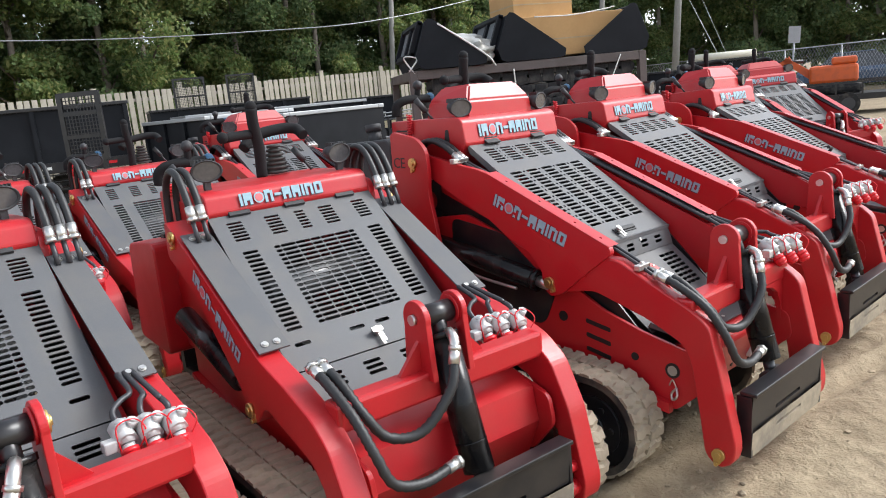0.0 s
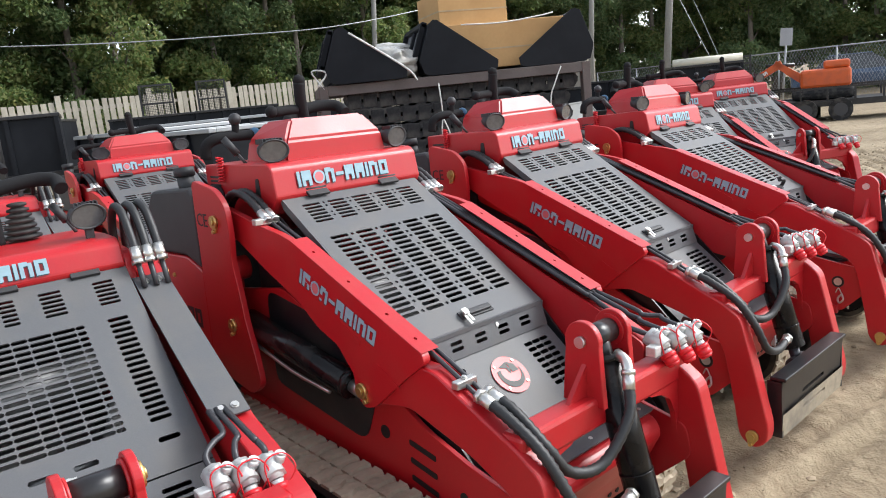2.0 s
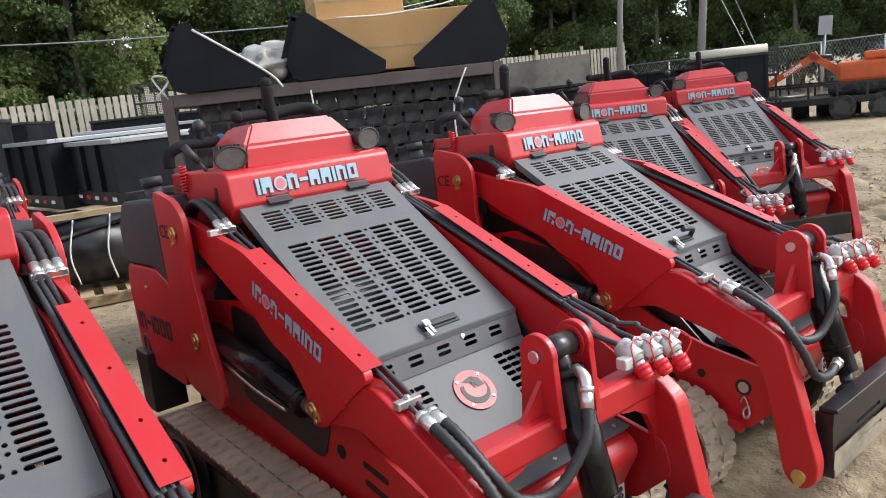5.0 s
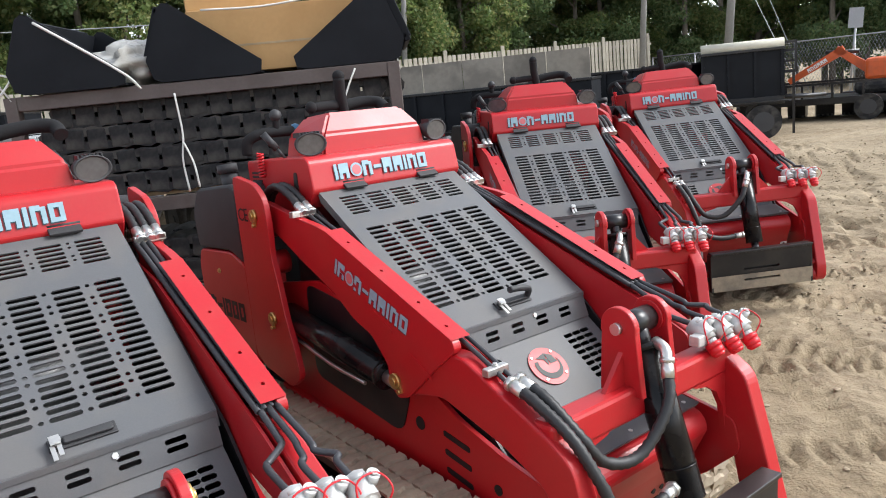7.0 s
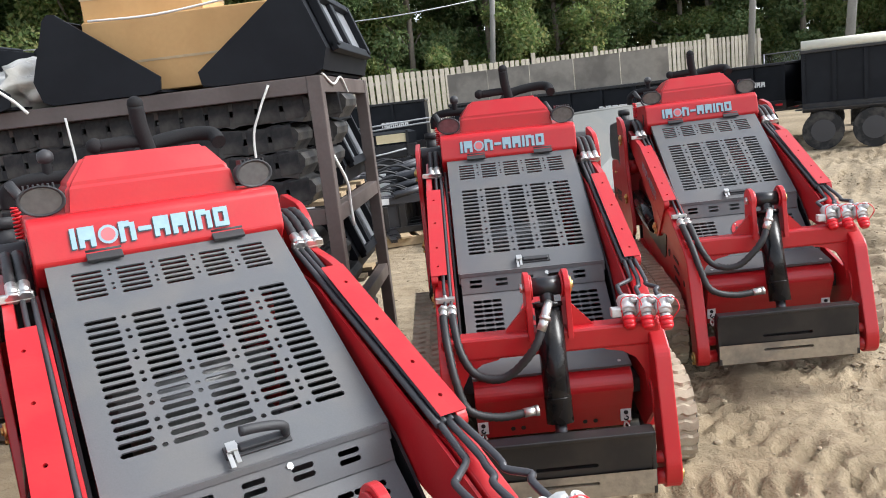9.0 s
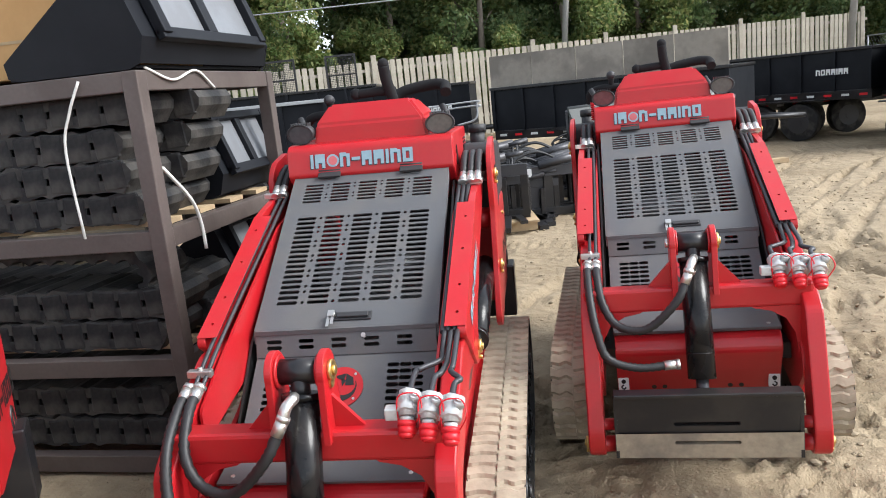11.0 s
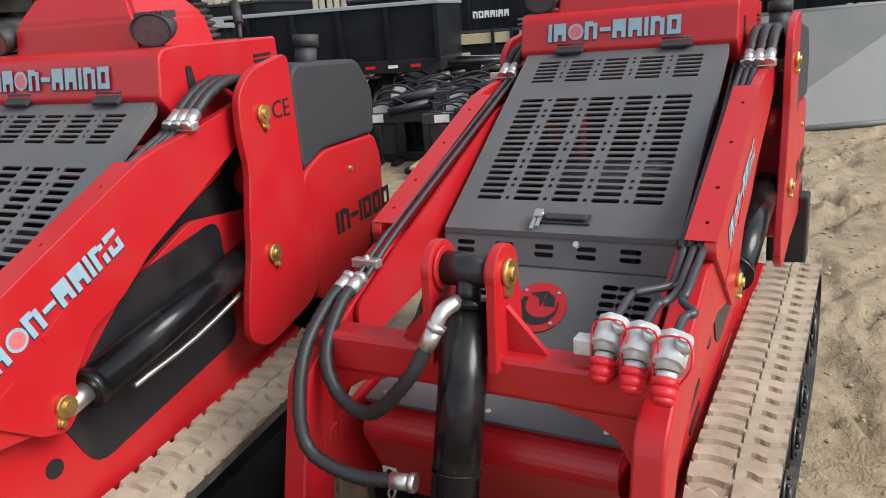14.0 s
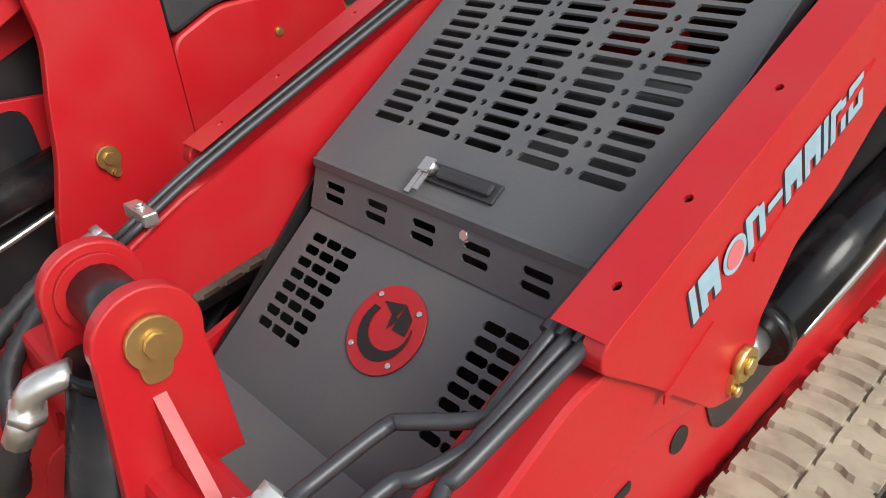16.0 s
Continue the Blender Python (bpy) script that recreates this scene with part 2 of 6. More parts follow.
def rod(bm, p, q, r, n=12, r2=None):
    """A round bar from p to q, its ends closed."""
    p, q = Vector(p), Vector(q)
    w = (q - p).normalized()
    u = w.orthogonal().normalized()
    v = w.cross(u)
    r2 = r if r2 is None else r2
    a = [bm.verts.new(p + (u * math.cos(i * math.tau / n) + v * math.sin(i * math.tau / n)) * r) for i in range(n)]
    b = [bm.verts.new(q + (u * math.cos(i * math.tau / n) + v * math.sin(i * math.tau / n)) * r2) for i in range(n)]
    for i in range(n):
        bm.faces.new((a[i], a[(i + 1) % n], b[(i + 1) % n], b[i])).smooth = True
    bm.faces.new(a[::-1])
    bm.faces.new(b)
    return bm


def smooth_line(pts, n=6):
    """A Catmull-Rom line through the points."""
    P = [Vector(p) for p in pts]
    P = [P[0] * 2 - P[1]] + P + [P[-1] * 2 - P[-2]]
    out = []
    for i in range(1, len(P) - 2):
        a, b, c, d = P[i - 1:i + 3]
        for j in range(n):
            t = j / n
            out.append(0.5 * (2 * b + (c - a) * t + (2 * a - 5 * b + 4 * c - d) * t * t + (3 * b - a - 3 * c + d) * t ** 3))
    out.append(P[-2])
    return out


def tube(bm, pts, r, n=8, curve=6, ridge=0.0):
    """A bent round bar or hose; ridge: the relief of a spiral wrap."""
    line = smooth_line(pts, curve) if curve else [Vector(p) for p in pts]
    if ridge:
        fine = []
        for a, b in zip(line, line[1:]):
            k = max(1, int((b - a).length / 0.009))
            fine += [a.lerp(b, j / k) for j in range(k)]
        line = fine + [line[-1]]
    u = (line[1] - line[0]).orthogonal().normalized()
    rings = []
    for i, p in enumerate(line):
        w = (line[min(i + 1, len(line) - 1)] - line[max(i - 1, 0)]).normalized()
        u = (u - w * u.dot(w)).normalized()
        v = w.cross(u)
        rr = r + (ridge if i % 2 else 0)
        rings.append([bm.verts.new(p + (u * math.cos(j * math.tau / n) + v * math.sin(j * math.tau / n)) * rr) for j in range(n)])
    for a, b in zip(rings, rings[1:]):
        for j in range(n):
            bm.faces.new((a[j], a[(j + 1) % n], b[(j + 1) % n], b[j])).smooth = True
    bm.faces.new(rings[0][::-1])
    bm.faces.new(rings[-1])
    return bm


def perforated(bm, origin, right, down, xs, ys, hole, thick=0.004):
    """A sheet laid out on a lattice of columns xs and rows ys; hole(i, j) gives None, 'slot' or 'dot' for a cell."""
    o, u, v = Vector(origin), Vector(right).normalized(), Vector(down).normalized()
    w = u.cross(v)

    def at(x, y, d=0.0):
        return bm.verts.new(o + u * x + v * y + w * d)
    for i in range(len(xs) - 1):
        for j in range(len(ys) - 1):
            x0, x1, y0, y1 = xs[i], xs[i + 1], ys[j], ys[j + 1]
            k = hole(i, j)
            if not k:
                bm.faces.new([at(x0, y0), at(x1, y0), at(x1, y1), at(x0, y1)])
                continue
            cx, cy = (x0 + x1) / 2, (y0 + y1) / 2
            hw, hh = (x1 - x0) / 2, (y1 - y0) / 2
            if k == "dot":
                a = b = min(hw, hh) * 0.55
                ring = [(cx + a * math.cos(t * math.tau / 8 - 0.3927), cy + b * math.sin(t * math.tau / 8 - 0.3927)) for t in range(8)]
            else:
                a, b = hw * 0.97, hh * (0.62 if k == "slot" else 0.5)
                e = a - b
                ring = [(cx + a, cy - b * 0.4), (cx + a, cy + b * 0.4), (cx + e + b * 0.4, cy + b), (cx - e - b * 0.4, cy + b), (cx - a, cy + b * 0.4), (cx - a, cy - b * 0.4), (cx - e - b * 0.4, cy - b), (cx + e + b * 0.4, cy - b)]
            q = 0.41
            rim = [(x1, cy - hh * q), (x1, cy + hh * q), (cx + hw * 0.6, y1), (cx - hw * 0.6, y1), (x0, cy + hh * q), (x0, cy - hh * q), (cx - hw * 0.6, y0), (cx + hw * 0.6, y0)]
            corner = {1: (x1, y1), 3: (x0, y1), 5: (x0, y0), 7: (x1, y0)}
            R0 = [at(*p) for p in rim]
            R1 = [at(*p) for p in ring]
            R2 = [at(*p, thick) for p in ring]
            for s in range(8):
                z = (s + 1) % 8
                if s in corner:
                    bm.faces.new((R0[s], at(*corner[s]), R0[z], R1[z], R1[s]))
                else:
                    bm.faces.new((R0[s], R0[z], R1[z], R1[s]))
                bm.faces.new((R1[s], R1[z], R2[z], R2[s]))
    bmesh.ops.remove_doubles(bm, verts=bm.verts, dist=1e-5)
    return bm


def lathe(bm, profile, c, n=14):
    """A turned shape round an upright axis at c, from (radius, height) pairs."""
    rings = [[bm.verts.new((c[0] + r * math.cos(i * math.tau / n), c[1] + r * math.sin(i * math.tau / n), c[2] + h)) for i in range(n)] for r, h in profile]
    for a, b in zip(rings, rings[1:]):
        for i in range(n):
            bm.faces.new((a[i], a[(i + 1) % n], b[(i + 1) % n], b[i])).smooth = True
    bm.faces.new(rings[0][::-1])
    bm.faces.new(rings[-1])
    return bm


def B():
    return bmesh.new()


def mirror(fn):
    for s in (-1, 1):
        fn(s)


def glyphs(bm, at, right, up, size, pattern):
    """Letter-sized blocks in a row: plain bars that stand in for a maker's name."""
    o, u, v = Vector(at), Vector(right).normalized(), Vector(up).normalized()
    w = u.cross(v)

    def bar(x0, y0, x1, y1, lift):
        q = [o + u * a + v * b + w * lift for a, b in ((x0, y0), (x1, y0), (x1, y1), (x0, y1))]
        bm.faces.new([bm.verts.new(p) for p in q])
    x = 0.0
    for k in pattern:
        s = size
        if k == "1":
            bar(x, 0, x + s * 0.22, s, 0)
            x += s * 0.34
        elif k == "H":
            bar(x, 0, x + s * 0.24, s, 0)
            bar(x + s * 0.50, 0, x + s * 0.74, s, 0)
            bar(x + s * 0.24, s * 0.36, x + s * 0.50, s, 0)
            x += s * 0.88
        elif k == "U":
            bar(x, 0, x + s * 0.24, s, 0)
            bar(x + s * 0.50, 0, x + s * 0.74, s * 0.9, 0)
            bar(x + s * 0.24, s * 0.72, x + s * 0.50, s, 0)
            x += s * 0.88
        elif k == "-":
            bar(x, s * 0.40, x + s * 0.62, s * 0.62, 0)
            x += s * 0.74
        elif k == "0":
            bar(x, 0, x + s * 0.24, s, 0)
            bar(x + s * 0.50, 0, x + s * 0.74, s, 0)
            bar(x + s * 0.24, s * 0.76, x + s * 0.50, s, 0)
            bar(x + s * 0.24, 0, x + s * 0.50, s * 0.24, 0)
            x += s * 0.88
        elif k == "o":
            x += s * 0.96
        else:
            x += s * 0.3
    return x


def writing(text, at, right, up, size, mat, parent, name="lettering", depth=0.0006):
    """Raised characters of the built-in font, as a mesh."""
    cu = bpy.data.curves.new(name, "FONT")
    cu.body, cu.size, cu.extrude, cu.resolution_u = text, size, depth, 2
    tmp = bpy.data.objects.new("tmp", cu)
    me = bpy.data.meshes.new_from_object(tmp)
    bpy.data.objects.remove(tmp)
    u, v = Vector(right).normalized(), Vector(up).normalized()
    w = u.cross(v)
    m = Matrix((u, v, w)).transposed().to_4x4()
    m.translation = Vector(at)
    me.transform(m)
    me.materials.clear()
    me.materials.append(mat)
    ob = new(name, me)
    if parent is not None:
        ob.parent = parent
    return ob


# ---- the track loaders ----
def track_outline(n=72):
    """The closed run of a track: a low front idler and a higher rear sprocket, as (y, z, normal)."""
    f, fr, b, br = Vector((-0.70, 0.215)), 0.195, Vector((0.50, 0.26)), 0.215
    d = b - f
    L, base = d.length, math.atan2(d.y, d.x)
    top = base + math.pi / 2 + math.asin((br - fr) / L)
    pts = []
    low_f, low_b = -math.pi / 2, -math.pi / 2
    for i in range(13):
        a = top + (math.tau + low_f - top) * i / 12
        pts.append(f + Vector((math.cos(a), math.sin(a))) * fr)
    pts[-1].y = 0.03
    for i in range(1, 8):
        pts.append(Vector((-0.70 + (0.40 + 0.70) * i / 8, 0.02)))
    for i in range(13):
        a = low_b + (top - low_b) * i / 12
        pts.append(b + Vector((math.cos(a), math.sin(a))) * br)
    run = [0.0]
    for a, c in zip(pts, pts[1:] + pts[:1]):
        run.append(run[-1] + (c - a).length)
    out, closed = [], pts + pts[:1]
    for k in range(n):
        s = run[-1] * k / n
        i = max(j for j in range(len(pts)) if run[j] <= s)
        out.append(closed[i].lerp(closed[i + 1], (s - run[i]) / max(1e-6, run[i + 1] - run[i])))
    return out


def rubber_track(parent, side):
    run = track_outline(120)
    k = len(run)
    x0, x1 = side * 0.385, side * 0.565
    belt, lugs = B(), B()
    inner, outer = [], []
    for i, p in enumerate(run):
        t = (run[(i + 1) % k] - run[i - 1]).normalized()
        nrm = Vector((t.y, -t.x))
        q = p - nrm * 0.026
        inner.append([belt.verts.new((x, q.x, q.y)) for x in (x0, x1)])
        q = p
        outer.append([belt.verts.new((x, q.x, q.y)) for x in (x0, x1)])
    for i in range(k):
        j = (i + 1) % k
        for ring in (inner, outer):
            belt.faces.new((ring[i][0], ring[j][0], ring[j][1], ring[i][1]))
        for s in (0, 1):
            belt.faces.new((inner[i][s], inner[j][s], outer[j][s], outer[i][s]))
    bmesh.ops.recalc_face_normals(belt, faces=belt.faces)
    # two rows of wavy bars, set half a step apart
    for i in range(0, k, 2):
        for row, (a, b) in enumerate(((x0, side * 0.472), (side * 0.478, x1))):
            ii = (i + row) % k
            cols = []
            for c in range(9):
                x = a + (b - a) * c / 8
                wob = 0.0045 * math.sin(c * 1.15 + row * 1.7)
                p = run[ii]
                t = (run[(ii + 1) % k] - run[ii - 1]).normalized()
                nrm = Vector((t.y, -t.x))
                half = 0.0165 + 0.0025 * math.cos(c * 1.5)
                prof = [(-half - 0.008, -0.001), (-half, 0.011), (half, 0.011), (half + 0.008, -0.001)]
                cols.append([lugs.verts.new((x, *(p + t * (d + wob) + nrm * h))) for d, h in prof])
            for A, C in zip(cols, cols[1:]):
                for s in range(3):
                    lugs.faces.new((A[s], A[s + 1], C[s + 1], C[s]))
            lugs.faces.new(cols[0][::-1])
            lugs.faces.new(cols[-1])
    bmesh.ops.recalc_face_normals(lugs, faces=lugs.faces)
    t = part("rubber_track", belt, TREADSIDE, parent, "black rubber track with sandy tread")
    skin = B()
    rows = []
    for i, p in enumerate(run):
        d = (run[(i + 1) % k] - run[i - 1]).normalized()
        q = p + Vector((d.y, -d.x)) * 0.0015
        rows.append([skin.verts.new((x, q.x, q.y)) for x in (x0 + side * 0.004, x1 - side * 0.004)])
    for i in range(k):
        j = (i + 1) % k
        skin.faces.new((rows[i][0], rows[j][0], rows[j][1], rows[i][1]))
    bmesh.ops.recalc_face_normals(skin, faces=skin.faces)
    part("tread_face", skin, TREAD, t, "sand packed between the tread bars")
    part("tread", lugs, TREAD, t, "sand-covered tread bars")
    for name, y, z, r in (("idler_wheel", -0.70, 0.215, 0.165), ("drive_sprocket", 0.50, 0.26, 0.175), ("track_roller", -0.35, 0.12, 0.085), ("track_roller", -0.05, 0.12, 0.085), ("track_roller", 0.22, 0.12, 0.085)):
        bm = B()
        rod(bm, (side * 0.41, y, z), (side * 0.54, y, z), r, 24)
        rod(bm, (side * 0.54, y, z), (side * 0.55, y, z), r * 0.72, 24)
        rod(bm, (side * 0.55, y, z), (side * 0.563, y, z), r * 0.3, 16)
        for a in range(6):
            c = (y + math.cos(a * math.tau / 6) * r * 0.5, z + math.sin(a * math.tau / 6) * r * 0.5)
            rod(bm, (side * 0.55, *c), (side * 0.558, *c), r * 0.075, 6)
        part(name, bm, BLACK, parent)
    bm = B()
    prism(bm, rounded([(-0.60, 0.14), (0.42, 0.14), (0.45, 0.34), (-0.55, 0.30)], 0.05), side * 0.40, side * 0.50)
    part("track_frame", bm, BLACK, parent)


def bolt_head(bm, c, axis, r=0.012, h=0.008):
    c, a = Vector(c), Vector(axis).normalized()
    rod(bm, c, c + a * h * 0.4, r * 1.35, 12)
    rod(bm, c + a * h * 0.4, c + a * h, r, 6)


def pivot_flag(parent, side, x, y, z, tilt=0.0):
    """A yellow-zinc pin head with its tear-shaped lock plate."""
    bm = B()
    rod(bm, (side * x, y, z), (side * (x + 0.012), y, z), 0.024, 16)
    rod(bm, (side * (x + 0.012), y, z), (side * (x + 0.018), y, z), 0.013, 6)
    d = Vector((math.sin(tilt), -math.cos(tilt))) * 0.042
    prism(bm, rounded([(y - 0.022, z), (y + d.x - 0.010, z + d.y), (y + d.x + 0.010, z + d.y), (y + 0.022, z)], 0.012), side * x, side * (x + 0.006))
    rod(bm, (side * (x + 0.006), y + d.x * 0.85, z + d.y * 0.85), (side * (x + 0.014), y + d.x * 0.85, z + d.y * 0.85), 0.008, 6)
    part("pivot_pin", bm, GOLD, parent, "yellow zinc pivot pin")


def maker_mark(parent, at, right, up, size):
    """The pale blue blocks of the maker's mark with its round rose emblem."""
    u, v = Vector(right).normalized(), Vector(up).normalized()
    w = u.cross(v)
    o = Vector(at)
    x = 0.0
    for k in "1HoU-HH1U0":
        bm = B()
        step = glyphs(bm, o + u * (x - size * 0.055) - v * size * 0.07, right, up, size, k)
        if k != "o":
            part("mark_edge", bm, DECALEDGE, parent)
            bm = B()
            glyphs(bm, o + u * x + w * 0.0008, right, up, size, k)
            part("mark_block", bm, DECAL, parent)
        else:
            bm.free()
        x += step
    c = o + u * size * 1.66 + v * size * 0.48 + w * 0.0012
    bm = B()
    rod(bm, c, c + w * 0.0006, size * 0.46, 18)
    part("mark_emblem", bm, DECAL, parent)
    bm = B()
    rod(bm, c + w * 0.0006, c + w * 0.0014, size * 0.33, 18)
    part("emblem_centre", bm, ROSE, parent)


def coupler(parent, x, y, z):
    bm = B()
    a = Vector((0, -0.60, -0.80))
    p = Vector((x, y, z))
    rod(bm, p - a * 0.045, p + a * 0.010, 0.023, 8)
    rod(bm, p + a * 0.012, p + a * 0.026, 0.018, 14)
    rod(bm, p - a * 0.055, p - a * 0.045, 0.016, 12)
    c = part("hydraulic_coupler", bm, CAST, parent, "pale steel hydraulic coupler with red cap")
    bm = B()
    rod(bm, p + a * 0.024, p + a * 0.038, 0.0245, 16)
    rod(bm, p + a * 0.038, p + a * 0.058, 0.0235, 16, 0.0225)
    rod(bm, p + a * 0.058, p + a * 0.068, 0.0225, 16, 0.015)
    part("dust_cap", bm, CAPRED, c, "red plastic dust cap")
    bm = B()
    tube(bm, [p + a * 0.035 + Vector((0.02, 0, 0)), p + Vector((0.045, -0.03, 0.02)), p + Vector((0.03, 0.0, 0.05)), p - a * 0.03 + Vector((-0.02, -0.02, 0.02)), p + a * 0.03 + Vector((-0.022, 0, 0))], 0.0022, 5)
    part("cap_cord", bm, CAPRED, c)


def hose(parent, pts, r=0.0140, ends=True, wrap=True):
    bm = B()
    tube(bm, pts, r, 10, 6, 0.0026 if wrap else 0.0)
    h = part("hydraulic_hose", bm, HOSE, parent, "black spiral-wrapped hydraulic hose")
    if ends:
        line = smooth_line(pts, 6)
        for a, b in ((line[0], line[1]), (line[-1], line[-2])):
            bm = B()
            d = (b - a).normalized()
            rod(bm, a - d * 0.012, a + d * 0.035, r * 1.25, 10)
            rod(bm, a - d * 0.020, a - d * 0.006, r * 1.5, 6)
            part("hose_fitting", bm, ZINC, h, "bright crimped hose fitting")
    return h


def front_linkage(parent, dy=0.0, dz=0.0, cy=0.0, cz=0.0):
    """Cross tube, ears, tilt cylinder, hoses, couplers and the attachment plate."""
    def P(x, y, z):
        return (x, y + dy, z + dz)
    bm = B()
    box(bm, P(-0.40, -1.035, 0.640), P(0.40, -0.955, 0.728), bevel=0.012)
    part("cross_tube", bm, RED, parent)

    def ear(s):
        bm = B()
        arc = [(-0.986 + 0.058 * math.cos(a), 0.885 + 0.058 * math.sin(a)) for a in [math.radians(q) for q in range(-15, 200, 9)]]
        pts = [(y + dy, z + dz) for y, z in arc + [(-1.055, 0.70), (-0.915, 0.70)]]
        prism(bm, pts, s * 0.060, s * 0.081, 0.003)
        rod(bm, P(s * 0.052, -0.986, 0.885), P(s * 0.060, -0.986, 0.885), 0.046, 18)
        e = part("cylinder_ear", bm, RED, parent)
        bm = B()
        v = [bm.verts.new(P(*p)) for p in ((s * 0.081, -1.0, 0.820), (s * 0.165, -1.0, 0.726), (s * 0.081, -1.0, 0.726), (s * 0.081, -0.985, 0.820), (s * 0.165, -0.985, 0.726), (s * 0.081, -0.985, 0.726))]
        for f in ((0, 1, 2), (3, 5, 4), (0, 3, 4, 1), (1, 4, 5, 2), (2, 5, 3, 0)):
            bm.faces.new([v[i] for i in f])
        bmesh.ops.recalc_face_normals(bm, faces=bm.faces)
        part("gusset", bm, RED, e)
    mirror(ear)
    bm = B()
    rod(bm, P(-0.094, -0.986, 0.885), P(-0.080, -0.986, 0.885), 0.017, 12)
    part("pin_end", bm, ZINC, parent)
    bm = B()
    rod(bm, P(0.081, -0.986, 0.885), P(0.092, -0.986, 0.885), 0.029, 18)
    rod(bm, P(0.092, -0.986, 0.885), P(0.099, -0.986, 0.885), 0.014, 8)
    prism(bm, rounded([(-1.008 + dy, 0.885 + dz), (-1.004 + dy, 0.838 + dz), (-0.975 + dy, 0.838 + dz), (-0.964 + dy, 0.885 + dz)], 0.012), 0.081, 0.087)
    part("pivot_pin", bm, GOLD, parent, "yellow zinc pivot pin")
    # tilt cylinder
    top, low = Vector(P(0, -0.986, 0.885)), Vector((0, -1.145, 0.352 + dz * 0.6))
    low.y += dy
    ax = (low - top).normalized()
    bm = B()
    rod(bm, top + Vector((-0.055, 0, 0)), top + Vector((0.055, 0, 0)), 0.035, 16)
    rod(bm, top, top + ax * 0.09, 0.026, 12)
    part("cylinder_eye", bm, BLACK, parent)
    bm = B()
    rod(bm, top + ax * 0.058, top + ax * 0.075, 0.054, 20)
    rod(bm, top + ax * 0.07, top + ax * 0.492, 0.049, 20)
    rod(bm, top + ax * 0.40, top + ax * 0.404, 0.0505, 20)
    part("tilt_cylinder", bm, BLACKGLOSS, parent, "glossy black tilt cylinder")
    bm = B()
    rod(bm, top + ax * 0.492, low, 0.022, 12)
    rod(bm, low + Vector((-0.055, 0, 0)), low + Vector((0.055, 0, 0)), 0.028, 14)
    rod(bm, low + Vector((-0.065, 0, 0)), low + Vector((0.065, 0, 0)), 0.016, 10)
    part("cylinder_rod", bm, PIPE, parent)
    # hoses to the cylinder
    hose(parent, [P(-0.350, -0.89, 0.795), P(-0.347, -0.965, 0.768), P(-0.330, -1.058, 0.685), P(-0.280, -1.090, 0.610), P(-0.18, -1.118, 0.602), P(-0.075, -1.13, 0.70), P(-0.028, -1.10, 0.79)])
    hose(parent, [P(-0.382, -0.89, 0.795), P(-0.382, -0.965, 0.768), P(-0.374, -1.070, 0.700), P(-0.356, -1.135, 0.60), P(-0.322, -1.160, 0.51), P(-0.22, -1.158, 0.472), P(-0.095, -1.140, 0.474)])
    bm = B()
    tube(bm, [P(-0.026, -1.098, 0.795), P(-0.014, -1.085, 0.828), P(0.0, -1.045, 0.838)], 0.016, 8, 3)
    part("elbow_fitting", bm, ZINC, parent)
    # couplers, their bodies, and the pipes that bend across to them
    def C(x, y, z):
        return P(x, y + cy, z + cz)
    for x, y, pipe in ((0.285, -1.020, 0.355), (0.345, -1.042, 0.375), (0.405, -1.064, 0.395)):
        coupler(parent, *C(x, y, 0.772))
        bm = B()
        rod(bm, C(x, y + 0.050, 0.800), C(x, y - 0.006, 0.770), 0.030, 8)
        rod(bm, C(x + 0.022, y + 0.016, 0.800), C(x + 0.026, y + 0.006, 0.820), 0.015, 14)
        rod(bm, C(x + 0.026, y + 0.006, 0.820), C(x + 0.027, y + 0.004, 0.825), 0.009, 6)
        part("valve_body", bm, CAST, parent)
        bend = -0.80 - (x - 0.285) * 0.7
        bm = B()
        if cy:
            line = [C(pipe, -0.80, 0.885), C(pipe, bend - 0.09, 0.855), C((pipe + x) / 2, bend - 0.11, 0.845), C(x, bend - 0.14, 0.83), C(x, y + 0.045, 0.800)]
        else:
            line = [C(pipe, -0.68, 0.880), C(pipe, bend + 0.03, 0.836), C(pipe - 0.004, bend, 0.824), C(x + 0.016, bend - 0.045, 0.820), C(x + 0.002, bend - 0.065, 0.816), C(x, y + 0.045, 0.800)]
        tube(bm, line, 0.0085, 8, 4)
        part("steel_pipe", bm, PIPE, parent)
    bm = B()
    box(bm, C(0.225, -1.030, 0.752), C(0.262, -0.995, 0.785), bevel=0.004)
    box(bm, C(0.262, -1.015, 0.740), C(0.415, -0.985, 0.775), bevel=0.006)
    part("coupler_block", bm, CAST, parent)
    # the attachment plate
    z0, z1, yf = 0.150, 0.388, -1.215 + dy
    for name, mat, a, b, slots in (("plate_upper", BLACK, 0.245, z1, (0.262, 0.292)), ("plate_lower", WORN, z0, 0.245, (0.195, 0.222))):
        bm = B()
        xs = [-0.314, -0.115, 0.115, 0.314]
        ys = [0, b - slots[1], b - slots[0], b - a]

        def cut(i, j):
            return "wide" if (i, j) == (1, 1) else None
        for off, th in ((0.0, 0.026),):
            perforated(bm, (0, yf, b), (1, 0, 0), (0, 0.06, -1), xs, ys, cut, th)
